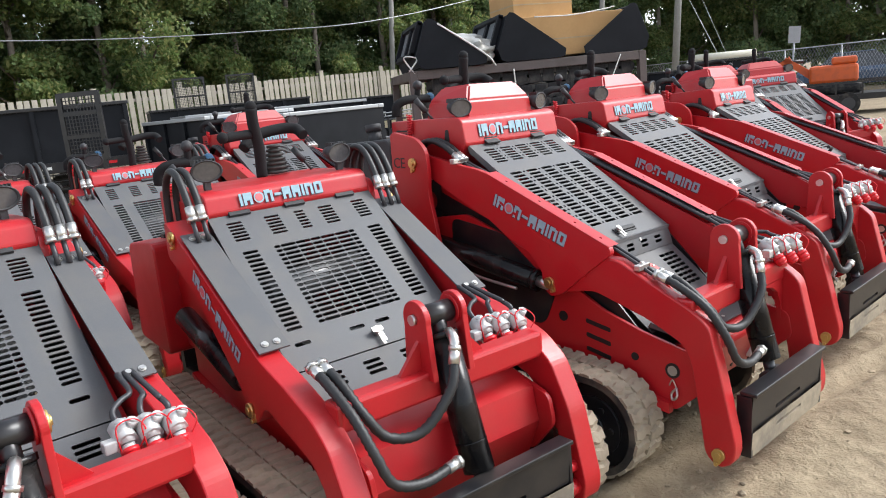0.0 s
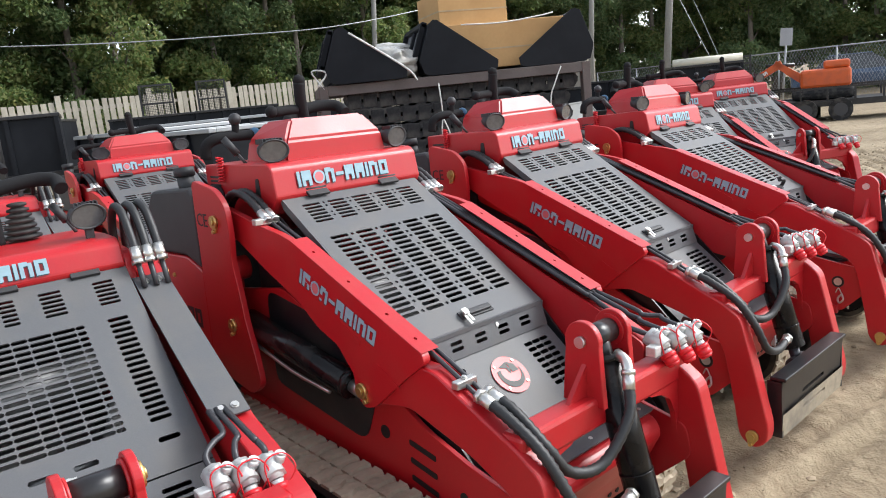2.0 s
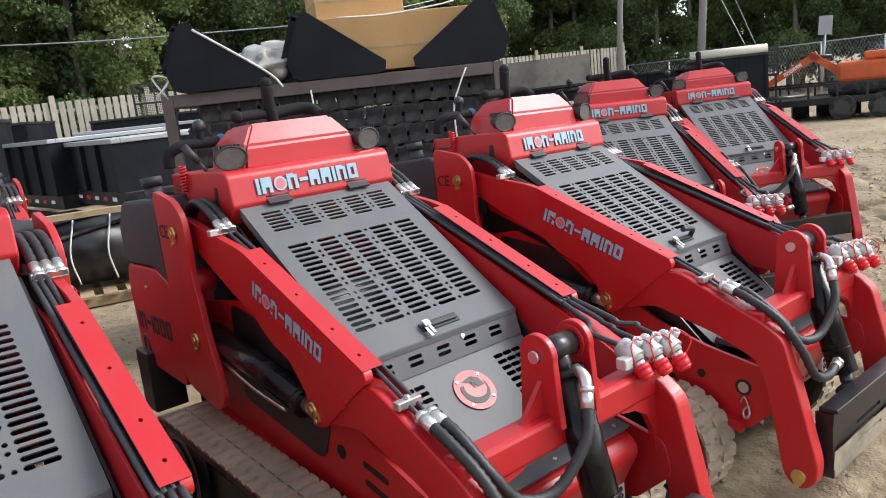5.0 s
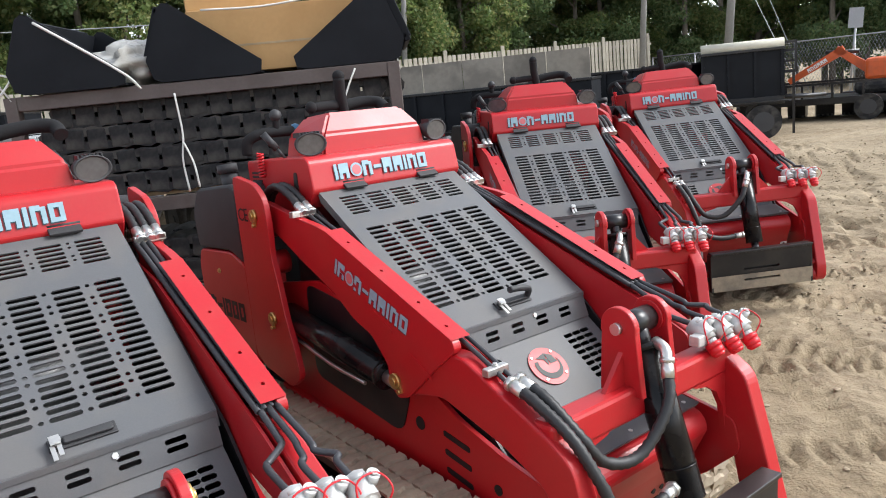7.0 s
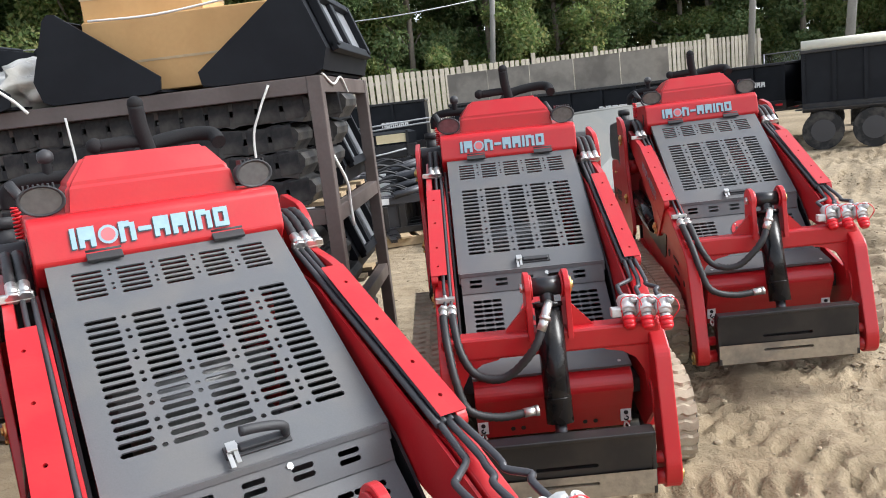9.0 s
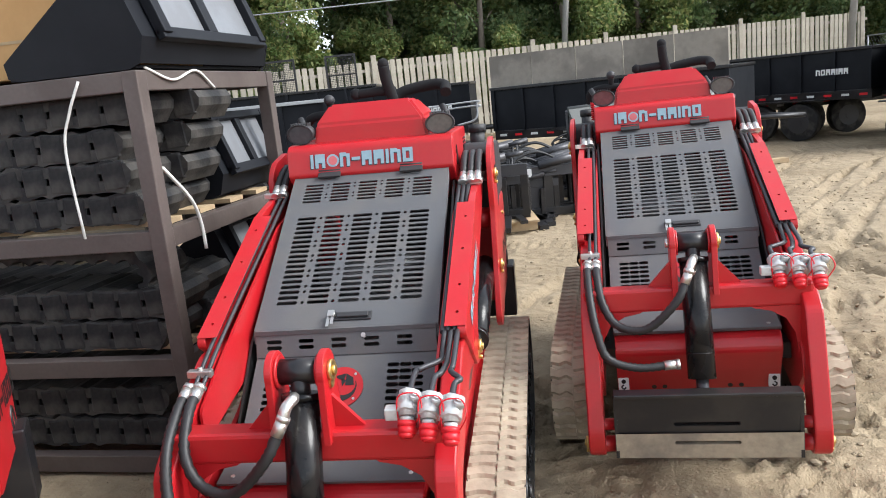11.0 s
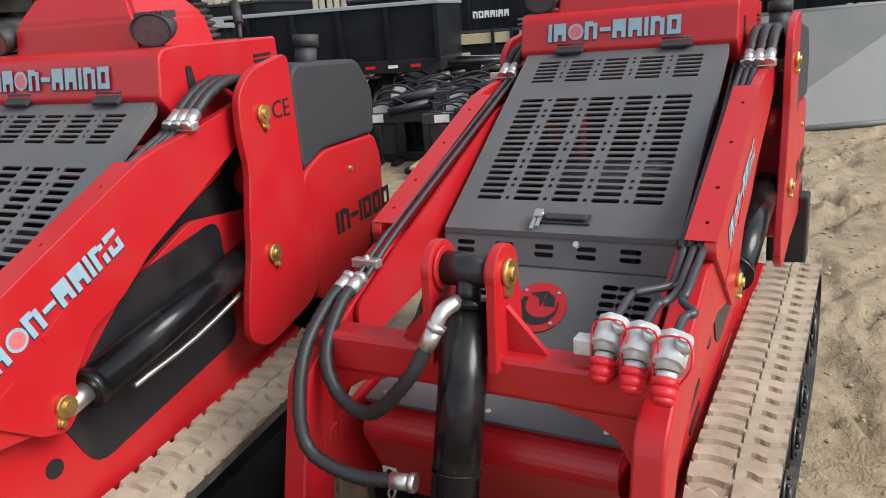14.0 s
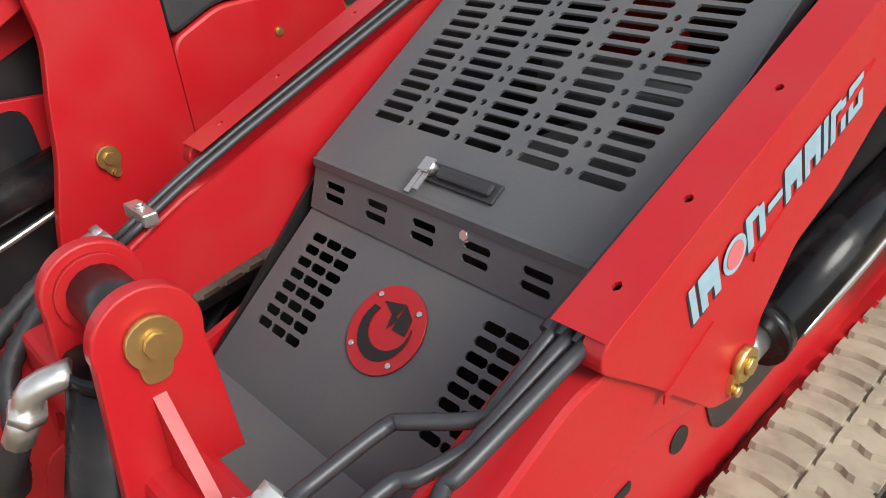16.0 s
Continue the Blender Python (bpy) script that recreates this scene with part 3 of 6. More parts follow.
        if name == "plate_upper":
            plate = part("attachment_plate", bm, mat, parent, "black attachment plate with a worn lower edge")
            bm = B()
            box(bm, (-0.314, yf - 0.012, b - 0.008), (0.314, yf + 0.05, b + 0.006), bevel=0.003)
            part("plate_lip", bm, BLACK, plate)
            for x in (-0.316, 0.304):
                bm = B()
                box(bm, (x, yf + 0.004, z0), (x + 0.012, yf + 0.06, b - 0.01))
                part("plate_flange", bm, BLACK, plate)
            bm = B()
            box(bm, (-0.304, yf + 0.036, z0), (0.304, yf + 0.046, b - 0.01))
            part("plate_back", bm, BLACK, plate)
        else:
            part("worn_edge", bm, mat, plate, "bare sandy lower edge")


def decks(parent, side, dy=0.0, dz=0.0):
    for z, r in ((0.18, 0.03), (0.255, 0.022)):
        bm = B()
        rod(bm, (side * 0.316, -1.15 + dy, z), (side * 0.40, -1.15 + dy, z), r, 14)
        part("plate_hinge", bm, RED, parent)


def loader_body(parent, kind):
    """Chassis, hood, console and rear, common numbers for both models."""
    new_model = kind == "slotted"

    def side_plate(s):
        bm = B()
        pts = [(-1.06, 0.50), (-1.08, 0.40), (-0.94, 0.275), (-0.15, 0.425), (0.45, 0.46), (0.45, 0.90), (0.10, 0.95), (-0.30, 0.80), (-0.62, 0.62), (-0.80, 0.56)]
        if not new_model:
            pts = [(y * (0.80 if y < 0 else 1), z) for y, z in pts]
        prism(bm, rounded(pts, 0.03), s * 0.345, s * 0.362, 0.002)
        c = part("chassis_side", bm, RED, parent)
        bm = B()
        prism(bm, rounded([(0.20, 0.58), (-0.33, 0.50), (-0.40, 0.66), (-0.12, 0.88), (0.20, 0.93)], 0.05), s * 0.362, s * 0.366)
        part("side_grille", bm, BLACK, c)
        for i in range(3):
            z = 0.560 - i * 0.058
            bm = B()
            prism(bm, rounded([(-0.545, z + 0.010), (-0.660, z - 0.012), (-0.660, z - 0.030), (-0.545, z - 0.008)], 0.006), s * 0.362, s * 0.3645)
            part("side_slot", bm, INK, c)
        for y, z, r in ((-0.43, 0.56, 0.022), (-0.77, 0.455, 0.016), (-0.93, 0.432, 0.030)):
            y = y * (1 if new_model else 0.80)
            bm = B()
            rod(bm, (s * 0.362, y, z), (s * 0.3645, y, z), r, 16)
            part("side_hole", bm, INK, c)
        bm = B()
        y = -0.93 * (1 if new_model else 0.8)
        rod(bm, (s * 0.3645, y, 0.432), (s * 0.366, y, 0.432), 0.02, 12)
        tube(bm, [(s * 0.37, y - 0.02, 0.37), (s * 0.385, y - 0.03, 0.345), (s * 0.38, y - 0.01, 0.325), (s * 0.37, y, 0.345), (s * 0.37, y - 0.02, 0.37)], 0.005, 6)
        tube(bm, [(s * 0.37, y - 0.02, 0.37), (s * 0.372, y - 0.005, 0.40), (s * 0.37, y + 0.01, 0.375)], 0.003, 5)
        part("tie_ring", bm, ZINC, c)
        bm = B()
        prism(bm, [(-0.93 if new_model else -0.72, 0.27), (0.45, 0.47), (0.45, 0.50), (-0.93 if new_model else -0.72, 0.31)], s * 0.362, s * 0.39)
        part("side_rail", bm, RED, c)
        rubber_track(parent, s)
    mirror(side_plate)
    # floor of the engine bay and a dim engine under the hood
    bm = B()
    k = 1 if new_model else 0.8
    box(bm, (-0.345, -0.90 * k, 0.40), (0.345, 0.70, 0.46))
    box(bm, (-0.345, 0.66, 0.42), (0.345, 0.70, 1.05))
    part("bay_floor", bm, BLACK, parent)
    bm = B()
    box(bm, (-0.16, -0.40 * k, 0.47), (0.18, 0.45, 0.80 if new_model else 0.68), bevel=0.02)
    rod(bm, (-0.22, 0.0, 0.86), (0.20, 0.05, 0.88), 0.06, 14)
    rod(bm, (0.20, -0.15, 0.62), (0.25, -0.15, 0.62), 0.11, 18)
    tube(bm, [(-0.2, -0.2, 0.6), (-0.1, -0.3, 0.72), (0.1, -0.28, 0.74), (0.2, -0.1, 0.80)], 0.02, 8)
    part("engine", bm, ENGINE, parent)


def loader_rear(parent):
    """Tower plates, tank, fender, counterweight and lift cylinders."""
    def tower(s):
        bm = B()
        pts = [(0.475, 1.335), (0.30, 1.305), (0.235, 1.25), (0.225, 1.15), (0.235, 1.05), (0.205, 0.93), (0.19, 0.84), (0.15, 0.72), (0.125, 0.61), (0.20, 0.56), (0.42, 0.60), (0.475, 0.64)]
        prism(bm, rounded(pts, 0.035), s * 0.447, s * 0.470, 0.003)
        t = part("tower_plate", bm, RED, parent)
        for y, z, q in ((0.322, 1.189, 0.1), (0.278, 0.811, 0.2)):
            pivot_flag(t, s, 0.470, y, z, q)
        writing("CE", (s * 0.4715, 0.462 if s < 0 else 0.365, 1.165), (0, s, 0), (0, 0, 1), 0.070, INK, t, "mark_lettering")
        # side fender and tank
        bm = B()
        prism(bm, rounded([(0.478, 0.58), (0.478, 0.985), (0.60, 1.03), (0.92, 1.02), (0.955, 0.94), (0.93, 0.60)], 0.03), s * 0.30, s * 0.466, 0.008)
        f = part("rear_fender", bm, RED, parent)
        bm = B()
        bolt_head(bm, (s * 0.466, 0.74, 0.94), (s, 0, 0), 0.008)
        part("fender_bolt", bm, GOLD, f)
        bm = B()
        glyphs(bm, (s * 0.4675, 0.62 if s > 0 else 0.90, 0.75), (0, s, 0), (0, 0, 1), 0.075, "1U-1000")
        part("model_mark", bm, INK, f, "black model marking")
        bm = B()
        prism(bm, rounded([(0.480, 0.990), (0.60, 1.034), (0.925, 1.024), (0.94, 1.17), (0.86, 1.275), (0.51, 1.300), (0.478, 1.27)], 0.03), s * 0.33, s * 0.468, 0.012)
        tank = part("fuel_tank", bm, PLASTIC, parent, "black textured plastic tank")
        bm = B()
        rod(bm, (s * 0.385, 0.68, 1.26), (s * 0.385, 0.70, 1.33), 0.034, 16)
        rod(bm, (s * 0.385, 0.70, 1.33), (s * 0.385, 0.705, 1.365), 0.041, 10)
        part("filler_cap", bm, PLASTIC, tank)
        bm = B()
        box(bm, (s * 0.36, 0.80, 0.40), (s * 0.50, 0.93, 0.66), bevel=0.008)
        c = part("counterweight", bm, BLACK, parent)
        for k in range(3):
            bm = B()
            x = s * (0.375 + 0.045 * k)
            tube(bm, [(x, 0.83, 0.65), (x, 0.83, 0.70), (x, 0.855, 0.725), (x, 0.88, 0.70), (x, 0.88, 0.65)], 0.007, 6, 4)
            part("weight_hook", bm, BLACK, c)
        # lift cylinder between the tower and the arm
        bm = B()
        a, b = Vector((s * 0.405, 0.278, 0.811)), Vector((s * 0.405, -0.405, 0.695))
        d = (b - a).normalized()
        rod(bm, a, a + d * 0.62, 0.044, 20)
        rod(bm, a + d * 0.605, a + d * 0.628, 0.047, 20)
        lc = part("lift_cylinder", bm, BLACKGLOSS, parent, "glossy black lift cylinder")
        bm = B()
        rod(bm, a + d * 0.62, b, 0.024, 12)
        tube(bm, [a + Vector((s * 0.02, -0.05, -0.07)), a + d * 0.3 + Vector((s * 0.02, 0, -0.075)), a + d * 0.52 + Vector((s * 0.02, 0, -0.06))], 0.007, 6, 3)
        part("cylinder_rod", bm, ZINC, lc)
        bm = B()
        rod(bm, (s * 0.36, 0.34, 1.00), (s * 0.45, 0.34, 1.00), 0.045, 16)
        part("cross_pin_tube", bm, RED, parent)
    mirror(tower)


def loader_arms(parent):
    def arm(s):
        bm = B()
        up = [(0.345, 1.235), (0.10, 1.185), (-0.03, 1.165), (-0.09, 1.150), (-0.702, 0.890), (-0.710, 0.862), (-0.62, 0.795), (-0.47, 0.672), (-0.415, 0.655), (-0.375, 0.69), (-0.372, 0.755), (-0.30, 0.835), (-0.20, 0.875), (-0.10, 0.945), (0.10, 1.035), (0.30, 1.135)]
        prism(bm, rounded(up, 0.015), s * 0.395, s * 0.4215, 0.002)
        a = part("upper_arm", bm, RED, parent)
        # folded top flange with oval holes
        L = math.hypot(0.612, 0.260)
        d = Vector((0, -0.612 / L, -0.260 / L))
        bm = B()

        def cut(i, j):
            return "wide" if (i, j) in ((1, 1), (1, 3), (1, 5), (1, 7)) else None
        xs = [0.0, 0.030, 0.040, 0.066]
        if s < 0:
            xs = [-x for x in xs[::-1]]
        ys = [0, 0.08, 0.105, 0.27, 0.295, 0.46, 0.485, 0.59, 0.615, L]
        perforated(bm, (s * 0.356, -0.09, 1.1515), (1, 0, 0), d, xs, ys, cut, 0.006)
        part("arm_flange", bm, RED, a)
        for y, z in ((-0.19, 1.02), (-0.36, 0.905), (-0.53, 0.80)):
            bm = B()
            q = [(y + 0.03, z + 0.017), (y + 0.03, z + 0.004), (y - 0.06, z - 0.046), (y - 0.06, z - 0.033)]
            prism(bm, q, s * 0.4215, s * 0.4240)
            part("weld_bead", bm, RED, a)
        if s < 0:
            maker_mark(a, (-0.4225, -0.120, 1.016), (0, -0.93, -0.367), (0, -0.367, 0.93), 0.053)
        else:
            maker_mark(a, (0.4225, -0.545, 0.835), (0, 0.93, 0.367), (0, -0.367, 0.93), 0.053)
        pivot_flag(a, s, 0.4215, -0.412, 0.713, -0.5)
        # lower arm, knee and leg
        bm = B()
        low = [(-0.40, 0.78), (-0.60, 0.845), (-0.73, 0.842), (-0.88, 0.766), (-1.03, 0.694), (-1.098, 0.645), (-1.150, 0.44), (-1.200, 0.225), (-1.190, 0.155), (-1.135, 0.125), (-1.085, 0.165), (-1.065, 0.30), (-1.03, 0.50), (-1.0, 0.560), (-0.86, 0.630), (-0.62, 0.705), (-0.42, 0.67)]
        prism(bm, rounded(low, 0.03), s * 0.352, s * 0.412, 0.006)
        part("lower_arm", bm, RED, parent)
        bm = B()
        sh = [(0.358, 0.642), (0.19, 0.642), (0.20, 0.636), (0.255, 0.625), (0.305, 0.595), (0.335, 0.540), (0.345, 0.46), (0.358, 0.46)]
        q = [[bm.verts.new((s * x, y, z)) for x, z in sh] for y in (-1.031, -1.012)]
        bm.faces.new(q[0])
        bm.faces.new(q[1][::-1])
        for i in range(8):
            bm.faces.new((q[0][i], q[0][(i + 1) % 8], q[1][(i + 1) % 8], q[1][i]))
        bmesh.ops.recalc_face_normals(bm, faces=bm.faces)
        part("knee_gusset", bm, RED, parent)
        pivot_flag(parent, s, 0.412, -1.139, 0.180, 0.2)
        decks(parent, s)
        # inner arm plate seen from above
        bm = B()
        prism(bm, rounded([(0.28, 1.17), (-0.09, 1.105), (-0.745, 0.832), (-0.92, 0.745), (-0.92, 0.645), (-0.62, 0.70), (-0.1, 0.90), (0.28, 1.04)], 0.02), s * 0.334, s * 0.342)
        part("inner_arm_plate", bm, RED, parent)
        # pipes along the arm, hose loops at the tower
        count = 3 if s > 0 else 2
        for k in range(count):
            x = s * (0.349 + 0.018 * k) if s > 0 else s * (0.350 + 0.024 * k)
            bm = B()
            tube(bm, [(x, 0.10, 1.19), (x, -0.06, 1.13), (x, -0.40, 0.995), (x, -0.70, 0.872)] + ([(x, -0.87, 0.788)] if s < 0 else []), 0.0085 if s > 0 else 0.0068, 8, 4)
            part("steel_pipe", bm, PIPE, parent)
            xx = s * (0.365 + 0.028 * k)
            hose(parent, [(xx, 0.10, 1.205), (xx, 0.19, 1.262), (xx, 0.28, 1.285), (xx, 0.36, 1.255), (xx, 0.43, 1.17)], 0.0125)
        bm = B()
        box(bm, (s * 0.345, 0.085, 1.186), (s * 0.345 + s * 0.095, 0.112, 1.208), bevel=0.003)
        bolt_head(bm, (s * 0.39, 0.098, 1.208), (0, 0, 1), 0.007)
        part("hose_clamp", bm, ZINC, parent)
        if s < 0:
            bm = B()
            box(bm, (s * 0.335, -0.825, 0.808), (s * 0.410, -0.80, 0.830), bevel=0.003)
            bolt_head(bm, (s * 0.372, -0.812, 0.830), (0, 0, 1), 0.007)
            part("pipe_clamp", bm, ZINC, parent)
    mirror(arm)


def slotted_hood(parent):
    """Upper grille, its lower panel with the round badge, and the console above."""
    d = Vector((0, -0.838, -0.546))
    bm = B()
    xs, cols = [-0.305], []
    x = -0.258
    for c in range(5):
        xs += [x, x + 0.076]
        cols.append(len(xs) - 2)
        x += 0.108
    xs.append(0.305)
    ys = [0.0, 0.062]
    for k in range(6):
        ys.append(0.062 + 0.0185 * (k + 1))
    ys.append(0.245)
    first = len(ys) - 1
    for k in range(18):
        ys.append(0.245 + 0.0241 * (k + 1))
    ys.append(0.780)
    slot_rows = set(range(1, 7)) | set(range(first, first + 18))

    def cut(i, j):
        if j not in slot_rows:
            return None
        if i in cols:
            return "slot"
        if i - 1 in cols and i + 1 in cols and j % 3 != 0:
            return "dot"
        return None
    perforated(bm, (0, 0.133, 1.268), (1, 0, 0), d, xs, ys, cut, 0.005)
    h = part("hood_grille", bm, GREY, parent, "charcoal hood with rows of slots")
    bm = B()
    for s in (-1, 1):
        prism(bm, [(0.133, 1.268), (-0.520, 0.842), (-0.53, 0.80), (0.11, 1.22)], s * 0.305, s * 0.311)
    box(bm, (-0.305, -0.532, 0.828), (0.305, -0.520, 0.842))
    part("hood_edge", bm, GREY, h)
    for s in (-1, 1):
        bm = B()
        prism(bm, [(0.12, 1.20), (-0.52, 0.80), (-0.80, 0.52), (-0.80, 0.46), (0.30, 0.46), (0.30, 1.2)], s * 0.322, s * 0.330)
        part("bay_side", bm, BLACK, parent)
    # lower panel: a steep band with slots, then the badge panel
    bm = B()
    xs = [-0.303, -0.268, -0.215, -0.158, -0.105, -0.048, 0.005, 0.062, 0.115, 0.172, 0.225, 0.303]
    perforated(bm, (0, -0.527, 0.832), (1, 0, 0), (0, -0.25, -0.77), xs, [0, 0.018, 0.038, 0.058, 0.078], lambda i, j: "slot" if i % 2 and j in (1, 2) and i != 11 else None, 0.004)
    low = part("lower_hood_panel", bm, GREY, parent, "charcoal lower panel with slots")
    bm = B()
    xs = [-0.303, -0.262, -0.222, -0.182, -0.142, -0.102, 0.102, 0.142, 0.182, 0.222, 0.262, 0.303]
    ys = [0, 0.032] + [0.032 + 0.0235 * (k + 1) for k in range(8)] + [0.34]
    perforated(bm, (0, -0.547, 0.756), (1, 0, 0), (0, -0.255, -0.212), xs, ys, lambda i, j: "slot" if i in (1, 2, 3, 7, 8, 9) and 1 <= j <= 8 else None, 0.004)
    part("badge_panel", bm, GREY, low)
    nrm = Vector((0, -0.212, 0.255)).normalized()
    dn = Vector((0, -0.255, -0.212)).normalized()
    c = Vector((0.0, -0.547, 0.756)) + dn * 0.118 + nrm * 0.001
    bm = B()
    rod(bm, c, c + nrm * 0.004, 0.070, 32)
    disc = part("round_badge", bm, RED, low, "round red badge with a cut-out figure")
    bm = B()
    u, v = Vector((1, 0, 0)), -dn
    # a crescent and a small wedge stand for the cut-out figure
    arc = []
    for k in range(15):
        a = math.radians(150 + 230 * k / 14)
        arc.append((0.050 * math.cos(a), 0.050 * math.sin(a)))
    for k in range(15):
        a = math.radians(380 - 230 * k / 14)
        arc.append((0.006 + 0.040 * math.cos(a), 0.006 + 0.036 * math.sin(a)))
    for q, w in zip(range(14), range(14)):
        o = [arc[q], arc[q + 1], arc[28 - q], arc[29 - q]]
        bm.faces.new([bm.verts.new(c + nrm * 0.0055 + u * x + v * y) for x, y in o])
    for tri in (((-0.03, 0.036), (0.012, 0.046), (0.006, 0.020)), ((0.012, 0.046), (0.036, 0.030), (0.012, 0.004)), ((0.012, 0.004), (0.036, 0.030), (0.040, 0.004)), ((-0.004, 0.028), (0.014, 0.022), (0.002, 0.0))):
        bm.faces.new([bm.verts.new(c + nrm * 0.0055 + u * x + v * y) for x, y in tri])
    bmesh.ops.recalc_face_normals(bm, faces=bm.faces)
    part("badge_cutout", bm, INK, disc)
    bm = B()
    for a in (45, 135, 225, 315):
        p = c + nrm * 0.004 + u * 0.060 * math.cos(math.radians(a)) + v * 0.060 * math.sin(math.radians(a))
        rod(bm, p, p + nrm * 0.003, 0.0045, 8)
    part("badge_screw", bm, ZINC, disc)
    # latch with keys
    o = Vector((0, 0.133, 1.268)) + d * 0.738
    n2 = Vector((0, -0.546, 0.838))
    m = Matrix((Vector((1, 0, 0)), -d, n2)).transposed().to_4x4()
    m.translation = o
    bm = B()
    box(bm, (-0.062, -0.017, 0.0), (0.086, 0.017, 0.006), m, 0.002)
    box(bm, (-0.030, -0.010, 0.006), (0.078, 0.010, 0.015), m, 0.004)
    la = part("hood_latch", bm, PLASTIC, h, "black latch with a key in it")
    bm = B()
    rod(bm, m @ Vector((-0.045, 0, 0.006)), m @ Vector((-0.045, 0, 0.026)), 0.011, 12)
    box(bm, (-0.058, -0.012, 0.022), (-0.036, 0.012, 0.025), m)
    box(bm, (-0.060, -0.050, 0.016), (-0.050, -0.010, 0.018), m)
    box(bm, (-0.046, -0.042, 0.018), (-0.036, -0.006, 0.020), m)
    part("latch_key", bm, ZINC, la, "bright key and lock barrel")
    bm = B()
    for x, y in ((0.062, -0.528), (0.30, -0.49), (-0.30, -0.49)):
        if abs(x) < 0.2:
            bolt_head(bm, (x, y, 0.815), (0, -0.95, 0.3), 0.008)
    part("panel_bolt", bm, ZINC, low)
    # hinges
    for x in (-0.165, 0.165):
        bm = B()
        m2 = Matrix((Vector((1, 0, 0)), -d, n2)).transposed().to_4x4()
        m2.translation = Vector((x, 0.133, 1.268)) + n2 * 0.008 + d * 0.012
        box(bm, (-0.045, -0.030, 0.0), (0.045, 0.004, 0.010), m2, 0.002)
        rod(bm, m2 @ Vector((-0.045, 0.008, 0.008)), m2 @ Vector((0.045, 0.008, 0.008)), 0.010, 10)
        box(bm, (-0.042, 0.012, 0.004), (0.042, 0.035, 0.010), m2, 0.002)
        part("hinge", bm, PLASTIC, parent)
    # front console with the maker's mark
    bm = B()
    prism(bm, rounded([(0.108, 1.262), (0.128, 1.365), (0.150, 1.382), (0.20, 1.384), (0.62, 1.372), (0.62, 1.05), (0.16, 1.20)], 0.012), -0.335, 0.335, 0.006)
    con = part("console", bm, RED, parent)
    bm = B()
    for s in (-1, 1):
        for k in range(5):
            box(bm, (s * 0.335, 0.50, 1.262 + k * 0.015), (s * 0.338, 0.58, 1.270 + k * 0.015))
        prism(bm, rounded([(0.235, 1.33), (0.215, 1.33), (0.21, 1.25), (0.245, 1.25)], 0.01), s * 0.335, s * 0.338)
    part("console_vent", bm, INK, con)
    maker_mark(con, (-0.238, 0.1095, 1.292), (1, 0, 0), (0, 0.19, 0.98), 0.055)
    # raised cowl
    bm = B()
    lo, hi = [(-0.235, 0.185, 1.375), (0.235, 0.185, 1.375), (0.235, 0.47, 1.375), (-0.235, 0.47, 1.375)], [(-0.165, 0.235, 1.530), (0.165, 0.235, 1.530), (0.165, 0.42, 1.520), (-0.165, 0.42, 1.520)]
    midp = [(-0.222, 0.190, 1.455), (0.222, 0.190, 1.455), (0.222, 0.46, 1.455), (-0.222, 0.46, 1.455)]
    R3 = [[bm.verts.new(p) for p in q] for q in (lo, midp, hi)]
    for a, b in zip(R3, R3[1:]):
        for k in range(4):
            bm.faces.new((a[k], a[(k + 1) % 4], b[(k + 1) % 4], b[k]))
    bm.faces.new(R3[2])
    bmesh.ops.recalc_face_normals(bm, faces=bm.faces)
    bmesh.ops.bevel(bm, geom=[e for e in bm.edges if len(e.link_faces) == 2], offset=0.010, segments=2, affect="EDGES")
    part("cowl", bm, RED, parent)


def work_lamps(parent, x, y, z, turn=0.0):
    for s in (-1, 1):
        bm = B()
        c = Vector((s * x, y, z))
        f = Vector((s * 0.18, -1, -0.12)).normalized()
        u = f.cross(Vector((0, 0, 1))).normalized()
        v = u.cross(f)

        def ring(r, depth):
            return [bm.verts.new(c + u * math.cos(a * math.tau / 20) * r + v * math.sin(a * math.tau / 20) * r * 0.70 + f * depth) for a in range(20)]
        rings = [ring(0.035, -0.065), ring(0.052, -0.03), ring(0.060, 0.004), ring(0.056, 0.006), ring(0.050, 0.0)]
        for a, b in zip(rings, rings[1:]):
            for k in range(20):
                bm.faces.new((a[k], a[(k + 1) % 20], b[(k + 1) % 20], b[k])).smooth = True
        bm.faces.new(rings[0][::-1])
        box(bm, c + Vector((-0.012, 0.005, -0.075)), c + Vector((0.012, 0.025, -0.02)))
        lamp = part("work_lamp", bm, PLASTIC, parent, "black oval work lamp")
        bm = B()
        g = [bm.verts.new(c + u * math.cos(a * math.tau / 20) * 0.050 + v * math.sin(a * math.tau / 20) * 0.035 + f * 0.001) for a in range(20)]
        bm.faces.new(g)
        bmesh.ops.recalc_face_normals(bm, faces=bm.faces)
        part("lamp_lens", bm, GLASS, lamp, "clear lamp lens")
        for k in range(7):
            bm = B()
            p = c + u * (-0.036 + 0.012 * k) + v * 0.026
            box(bm, p + Vector((-0.002, 0.0, 0)), p + Vector((0.002, 0.05, 0.018)))
            part("cooling_fin", bm, PLASTIC, lamp)


